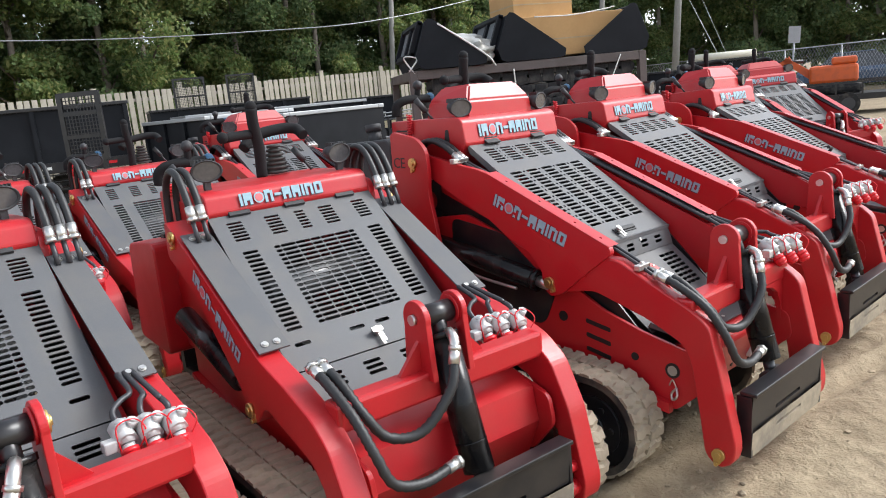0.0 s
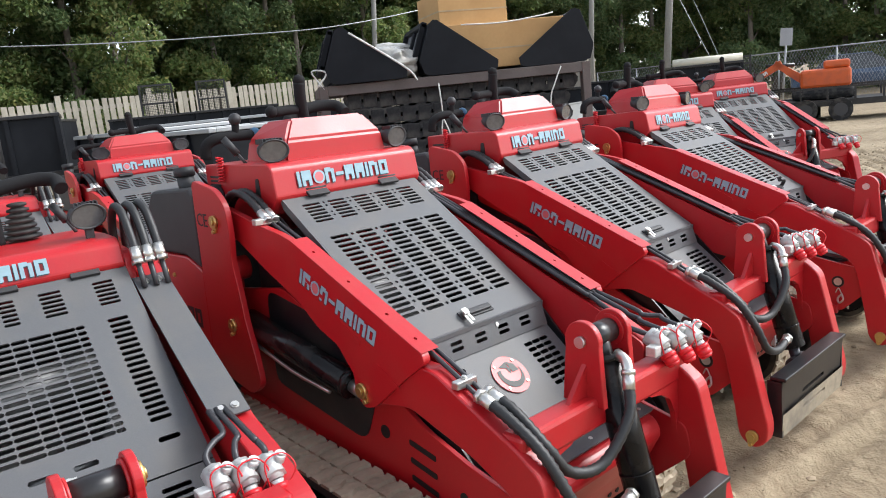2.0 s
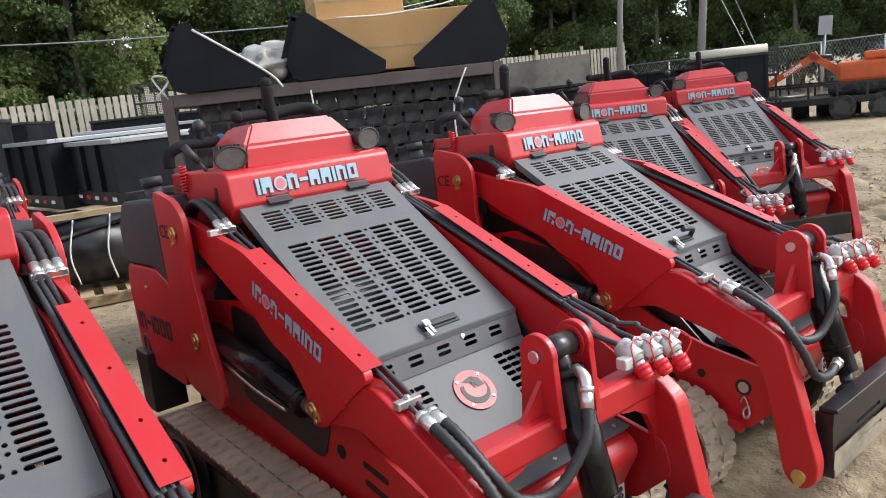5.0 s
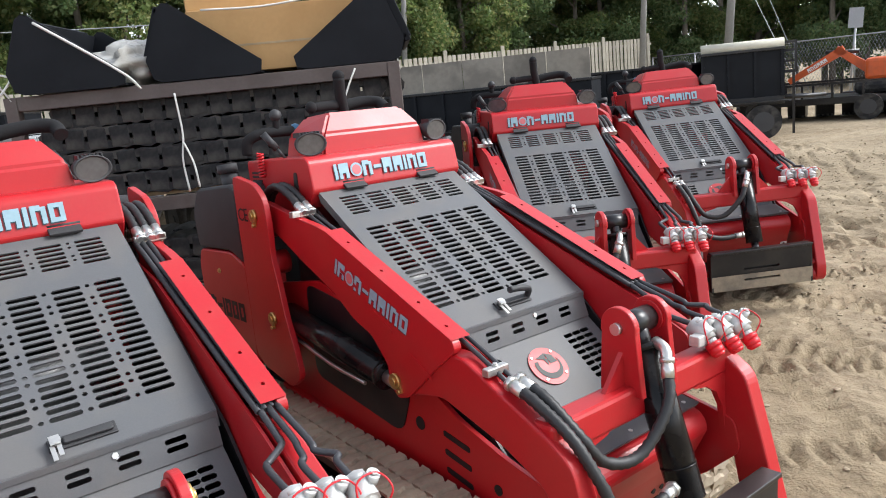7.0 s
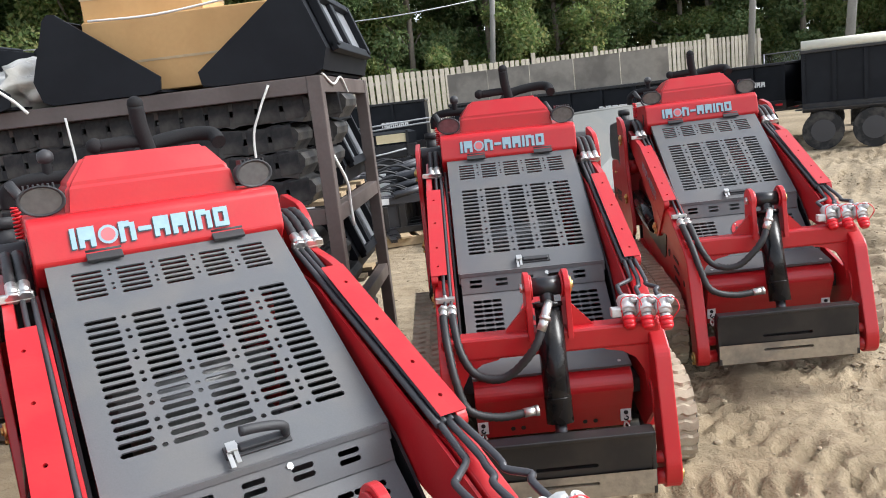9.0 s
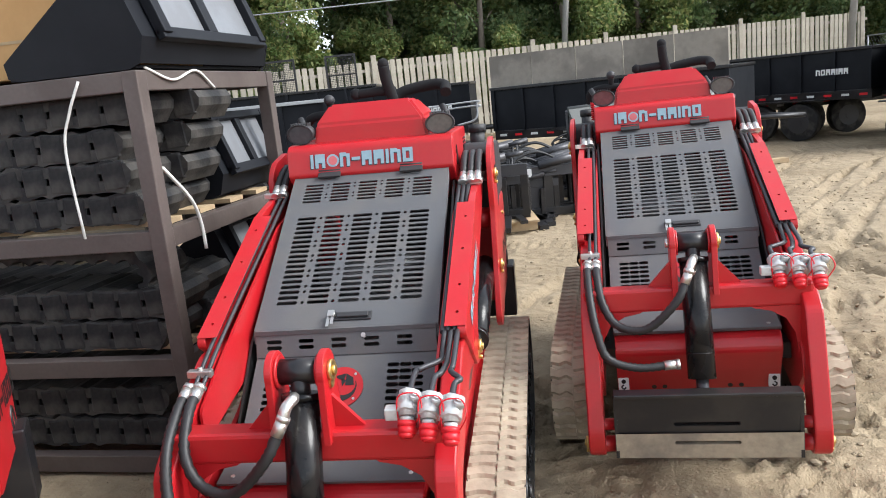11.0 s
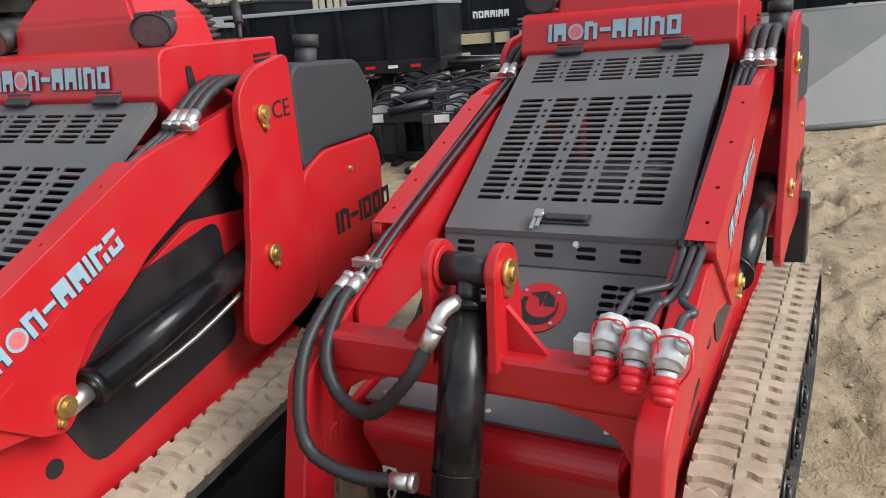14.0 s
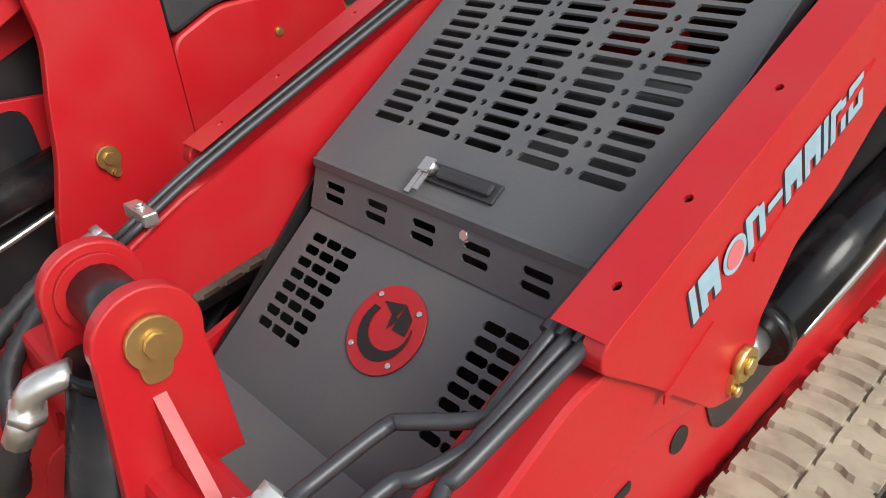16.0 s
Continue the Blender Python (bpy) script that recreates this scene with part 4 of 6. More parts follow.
def controls(parent, dz=0.0):
    """Padded grab bars, joystick boot and levers behind the console."""
    def P(x, y, z):
        return (x, y, z + dz)
    for pts, r in (([P(0.06, 0.50, 1.37), P(0.055, 0.48, 1.50), P(0.035, 0.46, 1.60), P(0.03, 0.45, 1.665)], 0.024),
                   ([P(-0.10, 0.46, 1.555), P(0.0, 0.47, 1.560), P(0.06, 0.50, 1.555)], 0.020),
                   ([P(0.02, 0.56, 1.50), P(0.08, 0.58, 1.545), P(0.20, 0.58, 1.565), P(0.27, 0.55, 1.560), P(0.28, 0.50, 1.53)], 0.024),
                   ([P(-0.36, 0.55, 1.40), P(-0.355, 0.54, 1.45), P(-0.30, 0.52, 1.475), P(-0.16, 0.52, 1.475)], 0.021),
                   ([P(-0.24, 0.52, 1.46), P(-0.24, 0.51, 1.53)], 0.015)):
        bm = B()
        tube(bm, pts, r, 12, 6)
        part("grab_bar", bm, FOAM, parent, "black foam-padded grab bar")
    for c, mat in ((P(-0.155, 0.52, 1.478), BLUECAP), (P(-0.105, 0.46, 1.557), FOAM), (P(0.03, 0.45, 1.672), FOAM), (P(-0.24, 0.51, 1.54), PLASTIC)):
        bm = B()
        bmesh.ops.create_icosphere(bm, subdivisions=2, radius=0.025, matrix=Matrix.Translation(c))
        for f in bm.faces:
            f.smooth = True
        part("grip_end", bm, mat, parent)
    bm = B()
    prof = []
    for k in range(7):
        prof += [(0.048 - 0.005 * k, 0.018 * k), (0.060 - 0.005 * k, 0.018 * k + 0.004), (0.060 - 0.005 * k, 0.018 * k + 0.011), (0.048 - 0.005 * k, 0.018 * k + 0.015)]
    lathe(bm, prof, P(0.14, 0.52, 1.38))
    part("rubber_boot", bm, RUBBER, parent)
    for x, y in ((-0.30, 0.35), (0.30, 0.50)):
        bm = B()
        rod(bm, P(x, y, 1.375), P(x - 0.02, y + 0.03, 1.42), 0.006, 8)
        rod(bm, P(x - 0.018, y + 0.028, 1.415), P(x - 0.05, y + 0.06, 1.475), 0.014, 12)
        part("control_lever", bm, PLASTIC, parent)
    bm = B()
    pts = []
    for k in range(60):
        a = k * 0.9
        pts.append(P(-0.345 + 0.012 * math.cos(a), 0.47 + 0.012 * math.sin(a), 1.31 + 0.0016 * k))
    tube(bm, pts, 0.0035, 5, 0)
    part("coiled_cord", bm, CAPRED, parent, "red coiled safety cord")


def nose(parent, k=1.0):
    """Dark top plate, curved red front cover, hook labels."""
    bm = B()
    prism(bm, [(-0.79, 0.560), (-0.965, 0.535), (-0.975, 0.548), (-0.80, 0.580)], -0.30, 0.30)
    part("nose_top_plate", bm, GREY, parent)
    bm = B()
    pr = [(-0.955, 0.530)] + [(-0.945 - 0.055 * math.sin(a), 0.475 + 0.055 * math.cos(a)) for a in [math.radians(q) for q in range(10, 110, 12)]] + [(-0.955, 0.38), (-0.905, 0.27), (-0.88, 0.27), (-0.88, 0.50)]
    prism(bm, pr, -0.298, 0.298, 0.003)
    n = part("nose_cover", bm, RED, parent)
    bm = B()
    for x in (-0.26, 0.0, 0.26):
        bolt_head(bm, (x, -0.945, 0.548), (0, -0.1, 1), 0.007)
    part("nose_bolt", bm, ZINC, n)
    for s in (-1, 1):
        bm = B()
        box(bm, (s * 0.275 - 0.020, -0.944, 0.305), (s * 0.275 + 0.020, -0.925, 0.355))
        lab = part("hook_label", bm, WHITE, n, "white label with a black hook sign")
        bm = B()
        rod(bm, (s * 0.275, -0.944, 0.340), (s * 0.275, -0.946, 0.340), 0.009, 8)
        tube(bm, [(s * 0.275, -0.9455, 0.326), (s * 0.283, -0.9455, 0.318), (s * 0.275, -0.9455, 0.309), (s * 0.267, -0.9455, 0.316)], 0.003, 5, 4)
        part("hook_sign", bm, INK, lab)
        bm = B()
        tube(bm, [(s * 0.275, -0.93, 0.30), (s * 0.284, -0.945, 0.285), (s * 0.275, -0.95, 0.268), (s * 0.266, -0.945, 0.285), (s * 0.275, -0.93, 0.30)], 0.004, 6)
        part("tie_hook", bm, ZINC, n)
    bm = B()
    for x in (-0.16, -0.12, 0.12, 0.16):
        rod(bm, (x, -0.915, 0.31), (x, -0.926, 0.308), 0.009, 10)
    part("nose_hole", bm, INK, n)


def slotted_loader():
    root = new("track_loader")
    tagged(root, "bright red track loader with charcoal slotted hood on sand", "loader", "loaders parked in a row")
    loader_body(root, "slotted")
    loader_rear(root)
    loader_arms(root)
    slotted_hood(root)
    nose(root)
    work_lamps(root, 0.285, 0.176, 1.425)
    controls(root)
    front_linkage(root)
    return root


def mesh_loader():
    """The older model: flat mesh hood, dark covers over the arms, hose loops beside the console."""
    root = new("track_loader")
    tagged(root, "red track loader with dark mesh hood and arm covers", "loader", "older loaders")
    loader_body(root, "mesh")
    d = (Vector((0, -0.405, 0.700)) - Vector((0, 0.133, 1.165))).normalized()
    nrm = Vector((0, d.z, -d.y))
    bm = B()
    xs = [-0.345, -0.292, -0.232, -0.170, -0.145, -0.083, -0.021, 0.021, 0.083, 0.145, 0.170, 0.232, 0.292, 0.345]
    ys = [0, 0.055] + [0.055 + 0.0165 * (k + 1) for k in range(6)] + [0.20] + [0.20 + 0.021 * (k + 1) for k in range(18)] + [0.62, 0.645, 0.73]

    def cut(i, j):
        if 1 <= j <= 6:
            return "slot" if i in (1, 4, 6, 8, 11) else None
        if 8 <= j <= 25:
            if i in (1, 11):
                return "slot"
            if 3 <= i <= 9:
                return "slot"
        if j == 27:
            return "slot" if i in (1, 5, 7, 11) else None
        return None
    perforated(bm, (0, 0.133, 1.165), (1, 0, 0), d, xs, ys, cut, 0.005)
    h = part("hood_grille", bm, GREY, root, "dark grey hood with a mesh of slots")
    for s in (-1, 1):
        bm = B()
        prism(bm, [(0.133, 1.155), (-0.425, 0.675), (-0.62, 0.50), (-0.62, 0.46), (0.30, 0.46), (0.30, 1.16)], s * 0.336, s * 0.345)
        part("bay_side", bm, BLACK, root)
    bm = B()
    xs = [-0.345, -0.27, -0.19, -0.11, -0.04, 0.04, 0.11, 0.19, 0.27, 0.345]
    perforated(bm, (0, -0.422, 0.684), (1, 0, 0), (0, -0.20, -0.15), xs, [0, 0.03, 0.052, 0.074, 0.096, 0.27], lambda i, j: "slot" if i % 2 and j in (1, 2, 3) else None, 0.004)
    part("lower_hood_panel", bm, GREY, root)
    m = Matrix((Vector((1, 0, 0)), -d, nrm)).transposed().to_4x4()
    m.translation = Vector((0, 0.133, 1.165)) + d * 0.675
    bm = B()
    rod(bm, m @ Vector((0, 0, 0)), m @ Vector((0, 0, 0.022)), 0.014, 12)
    box(bm, (-0.022, -0.010, 0.018), (0.020, 0.010, 0.024), m)
    box(bm, (-0.004, -0.060, 0.014), (0.006, -0.008, 0.016), m)
    box(bm, (0.006, -0.050, 0.016), (0.016, -0.006, 0.018), m)
    part("latch_key", bm, ZINC, h, "bright lock and keys")
    for x in (-0.225, 0.0, 0.225):
        bm = B()
        m2 = m.copy()
        m2.translation = Vector((x, 0.133, 1.165))
        box(bm, (-0.042, -0.034, 0.0), (0.042, 0.004, 0.012), m2, 0.002)
        rod(bm, m2 @ Vector((-0.044, 0.008, 0.010)), m2 @ Vector((0.044, 0.008, 0.010)), 0.011, 10)
        box(bm, (-0.040, 0.012, 0.006), (0.040, 0.034, 0.012), m2, 0.002)
        part("hinge", bm, PLASTIC, root)
    bm = B()
    prism(bm, rounded([(0.110, 1.160), (0.128, 1.225), (0.16, 1.243), (0.30, 1.245), (0.62, 1.235), (0.62, 0.95), (0.16, 1.10)], 0.015), -0.345, 0.345, 0.006)
    con = part("console", bm, RED, root)
    maker_mark(con, (-0.215, 0.109, 1.178), (1, 0, 0), (0, 0.26, 0.96), 0.046)
    work_lamps(root, 0.285, 0.215, 1.315)
    controls(root, -0.135)

    def side(s):
        bm = B()
        up = [(0.24, 1.16), (0.11, 1.098), (-0.45, 0.772), (-0.60, 0.725), (-0.75, 0.665), (-0.83, 0.60), (-0.90, 0.45), (-0.955, 0.20), (-0.94, 0.13), (-0.88, 0.12), (-0.84, 0.25), (-0.78, 0.46), (-0.72, 0.53), (-0.45, 0.62), (-0.36, 0.54), (-0.30, 0.55), (-0.28, 0.63), (0.05, 0.93), (0.25, 1.02)]
        prism(bm, rounded(up, 0.03), s * 0.385, s * 0.465, 0.005)
        a = part("lift_arm", bm, RED, root)
        u = Vector((0, -0.55, -0.32)).normalized()
        m3 = Matrix((Vector((1, 0, 0)), u, Vector((1, 0, 0)).cross(u))).transposed().to_4x4()
        m3.translation = Vector((s * 0.405, 0.105, 1.108))
        bm = B()
        q = [m3 @ Vector((x, y, 0.0)) for x, y in ((-0.052, 0), (0.052, 0), (0.052, 0.635), (-0.052, 0.635))]
        th = Vector((0, -0.50, 0.86)) * 0.006
        vs = [bm.verts.new(p) for p in q] + [bm.verts.new(p + th) for p in q]
        for f in ((0, 1, 2, 3), (4, 5, 6, 7), (0, 1, 5, 4), (1, 2, 6, 5), (2, 3, 7, 6), (3, 0, 4, 7)):
            bm.faces.new([vs[i] for i in f])
        bmesh.ops.recalc_face_normals(bm, faces=bm.faces)
        cov = part("arm_cover", bm, GREY, root, "dark grey bolted arm cover")
        bm = B()
        for y in (0.03, 0.605):
            for x in (-0.02, 0.02):
                p = m3 @ Vector((x, y, 0)) + th
                bolt_head(bm, p, th, 0.009)
        part("cover_bolt", bm, ZINC, cov)
        if s < 0:
            maker_mark(a, (-0.4665, 0.02, 0.965), (0, -0.80, -0.60), (0, -0.60, 0.80), 0.052)
        pivot_flag(a, s, 0.465, -0.336, 0.585, -0.4)
        pivot_flag(a, s, 0.465, 0.16, 1.10, 0.1)
        pivot_flag(a, s, 0.465, -0.90, 0.18, 0.2)
        decks(root, s, 0.245)
        bm = B()
        a0, b0 = Vector((s * 0.43, 0.28, 0.78)), Vector((s * 0.43, -0.335, 0.60))
        dd = (b0 - a0).normalized()
        rod(bm, a0, a0 + dd * 0.50, 0.040, 18)
        part("lift_cylinder", bm, BLACKGLOSS, root)
        bm = B()
        rod(bm, a0 + dd * 0.5, b0, 0.022, 12)
        part("cylinder_rod", bm, ZINC, root)
        for k in range(3 if s > 0 else 2):
            x = s * (0.375 + 0.036 * k)
            hose(root, [(x, 0.085, 1.175), (x, 0.115, 1.245), (x, 0.175, 1.315), (x, 0.255, 1.325), (x, 0.32, 1.25), (x, 0.33, 1.08)], 0.0135, True, False)
            bm = B()
            tube(bm, [(x, 0.085, 1.165), (x, 0.05, 1.085)], 0.009, 8, 2)
            part("steel_pipe", bm, PIPE, root)
        bm = B()
        prism(bm, rounded([(0.50, 1.22), (0.12, 1.20), (0.10, 1.05), (0.16, 0.70), (0.40, 0.60), (0.52, 0.62)], 0.04), s * 0.345, s * 0.372, 0.003)
        part("tower_plate", bm, RED, root)
        bm = B()
        prism(bm, rounded([(0.48, 0.58), (0.48, 1.05), (0.82, 1.02), (0.86, 0.60)], 0.04), s * 0.30, s * 0.45, 0.008)
        part("rear_fender", bm, RED, root)
    mirror(side)
    bm = B()
    prism(bm, [(-0.66, 0.575), (-0.78, 0.52), (-0.80, 0.40), (-0.74, 0.27), (-0.70, 0.27), (-0.64, 0.55)], -0.345, 0.345, 0.004)
    part("nose_cover", bm, RED, root)
    front_linkage(root, 0.245, -0.030, 0.145, -0.045)
    return root


def stand(root, x, y, yaw, lift=0.0, tx=0.0, ty=0.0):
    return Matrix.Translation((x, y, lift)) @ Matrix.Rotation(radians(yaw), 4, "Z") @ Matrix.Rotation(radians(tx), 4, "X") @ Matrix.Rotation(radians(ty), 4, "Y")


first = slotted_loader()
first.matrix_basis = stand(first, 0.012, -0.012, -0.68, 0.007, -1.38, -0.76)
for row in ((-1.214, -0.997, 4.22, -0.007, 1.66, 0.55), (-2.119, -2.824, 34.78, -0.016, -1.04, 0.92), (-3.216, -3.489, 33.12, -0.001, 0.23, 0.0), (-4.293, -4.346, 32.64, 0.008, 1.53, 0.94), (-5.51, -1.54, 29.0, 0.0, 0, 0)):
    made = copy_thing(first, stand(first, *row))
    if row[0] == -2.119:
        # the one whose latch lever stands open
        bm = B()
        d0 = Vector((0, -0.838, -0.546))
        n0 = Vector((0, -0.546, 0.838))
        p0 = Vector((0.0, 0.133, 1.268)) + d0 * 0.738
        tube(bm, [p0 + Vector((0.075, 0, 0)) + n0 * 0.010, p0 + Vector((0.065, 0, 0)) + n0 * 0.045, p0 + Vector((0.01, 0, 0)) + n0 * 0.062, p0 + Vector((-0.03, 0, 0)) + n0 * 0.066], 0.011, 8, 4)
        part("latch_lever", bm, PLASTIC, made, "raised black latch lever")
        made["label"] = "bright red track loader, charcoal slotted hood, latch lever raised"
old = mesh_loader()
old.matrix_basis = stand(old, -5.33, -4.94, 27.0)
for row in ((-6.45, -5.42, 31.0), (-6.28, -2.60, 31.0), (-7.22, -2.98, 31.0)):
    copy_thing(old, stand(old, *row))


# ---- ground ----
TRACES = ((-9.0, -3.0, 11.6, 0.11), (-9.0, -3.0, 12.5, 0.11), (16.0, 3.0, 14.6, 0.11), (16.0, 3.0, 15.5, 0.11), (1.0, 20.0, 19.6, 0.11), (1.0, 20.0, 20.5, 0.11), (14.0, -2.0, 10.3, 0.11), (14.0, -2.0, 11.2, 0.11), (14.0, -2.0, 12.5, 0.11), (14.0, -2.0, 13.3, 0.11), (-2.0, -16.0, 13.2, 0.11), (-2.0, -16.0, 14.1, 0.11), (-2.0, -16.0, 16.6, 0.11), (-2.0, -16.0, 17.5, 0.11), (-2.0, -16.0, 19.4, 0.11), (9.0, 3.0, 6.4, 0.11), (9.0, 3.0, 7.3, 0.11), (-6.0, -7.5, 8.2, 0.11), (-6.0, -7.5, 9.1, 0.11), (14.0, -2.0, 11.85, 0.11), (14.0, -2.0, 12.9, 0.11), (14.0, -2.0, 13.8, 0.11), (14.0, -2.0, 14.35, 0.11), (14.0, -2.0, 15.2, 0.11), (9.0, 3.0, 9.4, 0.11), (9.0, 3.0, 10.3, 0.11), (-8.0, 6.0, 11.9, 0.11), (-8.0, 6.0, 12.8, 0.11))


def ground_height(x, y):
    h = 0.006 * noise.noise((x * 1.3, y * 1.3, 0.0)) + 0.007 * noise.noise((x * 5, y * 5, 3.0)) + 0.008 * noise.noise((x * 13, y * 13, 7.0)) + 0.003 * noise.noise((x * 22, y * 22, 9.0))
    # prints of tracks that drove across the sand
    for cx, cy, r, w in TRACES:
        dx, dy = x - cx, y - cy
        q = math.hypot(dx, dy) - r
        if abs(q) < w:
            s = math.atan2(dy, dx) * r
            h += (0.026 * math.tanh(2.5 * math.sin(s * math.tau / 0.11 + 1.2 * abs(q) / w)) - 0.014) * (1 - (q / w) ** 4)
    return h


def ground():
    xs = [-400, -120, -40, -16, -9] + [round(-8 + 0.1 * k, 2) for k in range(60)] + [round(-2 + 0.035 * k, 3) for k in range(200)] + [round(5.0 + 0.12 * k, 2) for k in range(33)] + [10, 16, 40, 120, 400]
    ys = [-400, -120, -40, -16, -9.5] + [round(-9 + 0.08 * k, 2) for k in range(37)] + [round(-6.04 + 0.04 * k, 3) for k in range(160)] + [round(0.36 + 0.10 * k, 2) for k in range(90)] + [10, 16, 40, 120, 400]
    verts, faces = [], []
    for y in ys:
        for x in xs:
            verts.append((x, y, ground_height(x, y) if -9 < x < 9.2 and -9.2 < y < 9.5 else 0.0))
    nx = len(xs)
    for j in range(len(ys) - 1):
        for i in range(nx - 1):
            faces.append((j * nx + i, j * nx + i + 1, (j + 1) * nx + i + 1, (j + 1) * nx + i))
    me = bpy.data.meshes.new("ground")
    me.from_pydata(verts, [], faces)
    me.materials.append(SAND)
    for p in me.polygons:
        p.use_smooth = True
    return tagged(new("ground", me), "packed tan sand with track prints", "ground", kind="structure")


ground()


def pebbles():
    """Small stones and clods strewn over the open sand."""
    rng = np.random.default_rng(5)
    bm = B()
    bmesh.ops.create_icosphere(bm, subdivisions=1, radius=1.0)
    base = np.array([v.co[:] for v in bm.verts])
    tris = [[v.index for v in f.verts] for f in bm.faces]
    bm.free()
    verts, faces = [], []
    count = 12000
    px = np.concatenate([rng.uniform(-7.5, 6, count // 2), rng.uniform(0.3, 5, count - count // 2)])
    py = np.concatenate([rng.uniform(-8.5, 7, count // 2), rng.uniform(-5, 6, count - count // 2)])
    size = 0.004 + 0.016 * rng.random(count) ** 3.0
    for k in range(count):
        c = np.array([px[k], py[k], ground_height(px[k], py[k]) + size[k] * 0.2])
        s = size[k] * rng.uniform(0.6, 1.3, 3) * np.array([1, 1, 0.7])
        o = len(verts)
        verts += (base * s * rng.uniform(0.8, 1.2, (len(base), 1)) + c).tolist()
        faces += [[i + o for i in t] for t in tris]
    me = bpy.data.meshes.new("pebbles")
    me.from_pydata(verts, [], faces)
    me.materials.append(STONE)
    return tagged(new("pebbles", me), "small tan stones and clods on sand", "stones", kind="stuff")


STONE = material("tan_stone", (0.34, 0.27, 0.18), 0.9, grain=0.3, scale=50, stain=(0.20, 0.16, 0.11), amount=0.7, stain_scale=9)
pebbles()


# ---- rack with spare tracks and buckets ----
def thing(name, label, category, group="", m=None):
    root = new(name)
    tagged(root, label, category, group)
    if m is not None:
        root.matrix_basis = m
    return root


def rack():
    r = thing("storage_rack", "brown painted steel rack holding spare rubber tracks", "rack")
    x0, x1, y0, y1 = -4.26, -2.10, -1.02, 0.20
    for x in (x0, x1):
        for y in (y0, y1):
            bm = B()
            box(bm, (x - 0.035, y - 0.035, 0.0), (x + 0.035, y + 0.035, 1.74), bevel=0.005)
            part("post", bm, RACKSTEEL, r)
    for z in (0.06, 0.51, 1.06, 1.70):
        for y in (y0, y1):
            bm = B()
            box(bm, (x0 + 0.035, y - 0.03, z - 0.04), (x1 - 0.035, y + 0.03, z + 0.04), bevel=0.004)
            part("long_beam", bm, RACKSTEEL, r)
        for x in (x0, x1):
            bm = B()
            box(bm, (x - 0.03, y0 + 0.035, z - 0.04), (x + 0.03, y1 - 0.035, z + 0.04), bevel=0.004)
            part("end_beam", bm, RACKSTEEL, r)
        if z < 1.5:
            for k in range(4):
                y = y0 + 0.10 + k * 0.30
                bm = B()
                box(bm, (x0 + 0.04, y, z + 0.04), (x1 - 0.04, y + 0.14, z + 0.062))
                part("shelf_board", bm, WOOD, r, "pale pine shelf board")
    return r


rack()


def folded_track(length, depth, h, wall=None):
    """A rubber track pressed flat: a closed belt with thick lugs outside."""
    bm = B()
    n = 64
    R = h / 2
    straight = length - h
    total = 2 * straight + math.tau * R

    def at(s, r):
        s %= total
        if s < straight:
            return (-straight / 2 + s, r), (0, 1)
        s -= straight
        if s < math.pi * R:
            a = math.pi / 2 - s / R
            return (straight / 2 + r * math.cos(a), r * math.sin(a)), (math.cos(a), math.sin(a))
        s -= math.pi * R
        if s < straight:
            return (straight / 2 - s, -r), (0, -1)
        s -= straight
        a = -math.pi / 2 - s / R
        return (-straight / 2 + r * math.cos(a), r * math.sin(a)), (math.cos(a), math.sin(a))
    prof = []
    k = int(total / 0.035)
    for i in range(k):
        wob = 0.006 * math.sin(i * 1.9) + 0.004 * math.sin(i * 0.37)
        prof.append(at(total * i / k, R * (0.88 if i % 4 == 0 else 1.0 - 0.03 * (i % 4 == 2)) + wob)[0])
    inner = [at(total * i / k, R * 0.22 if wall is None else R - wall - (0.022 if i % 3 == 0 else 0.0))[0] for i in range(k)]
    for ya, yb in ((-depth / 2, depth / 2),):
        rings = [[bm.verts.new((x, y, z)) for x, z in ring] for y, ring in ((ya, prof), (yb, prof), (yb, inner), (ya, inner))]
        for a in range(4):
            A, C = rings[a], rings[(a + 1) % 4]
            for i in range(k):
                bm.faces.new((A[i], A[(i + 1) % k], C[(i + 1) % k], C[i]))
    bmesh.ops.recalc_face_normals(bm, faces=bm.faces)
    return bm


def track_roll(length, depth, h, m):
    ob = part("spare_track", folded_track(length, depth, h), RUBBER)
    tagged(ob, "black rubber loader track folded flat on a rack", "rubber track", "spare tracks")
    ob.matrix_basis = m
    bm = B()
    box(bm, (-0.056, -0.003, -h * 0.45), (0.056, 0.02, h * 0.45), bevel=0.010)
    lug = None
    k = int(length / 0.125)
    for i in range(k):
        x = -length / 2 + 0.08 + (length - 0.16) * i / (k - 1)
        if lug is None:
            lug = part("tread_lug", bm, RUBBER, ob)
            one = lug
        else:
            one = new("tread_lug", lug.data)
            one.parent = ob
        one.matrix_basis = pose(x, -depth / 2, 0.004 * math.sin(i * 2.3), 0, 5 * math.sin(i * 1.7), 0)
    return ob


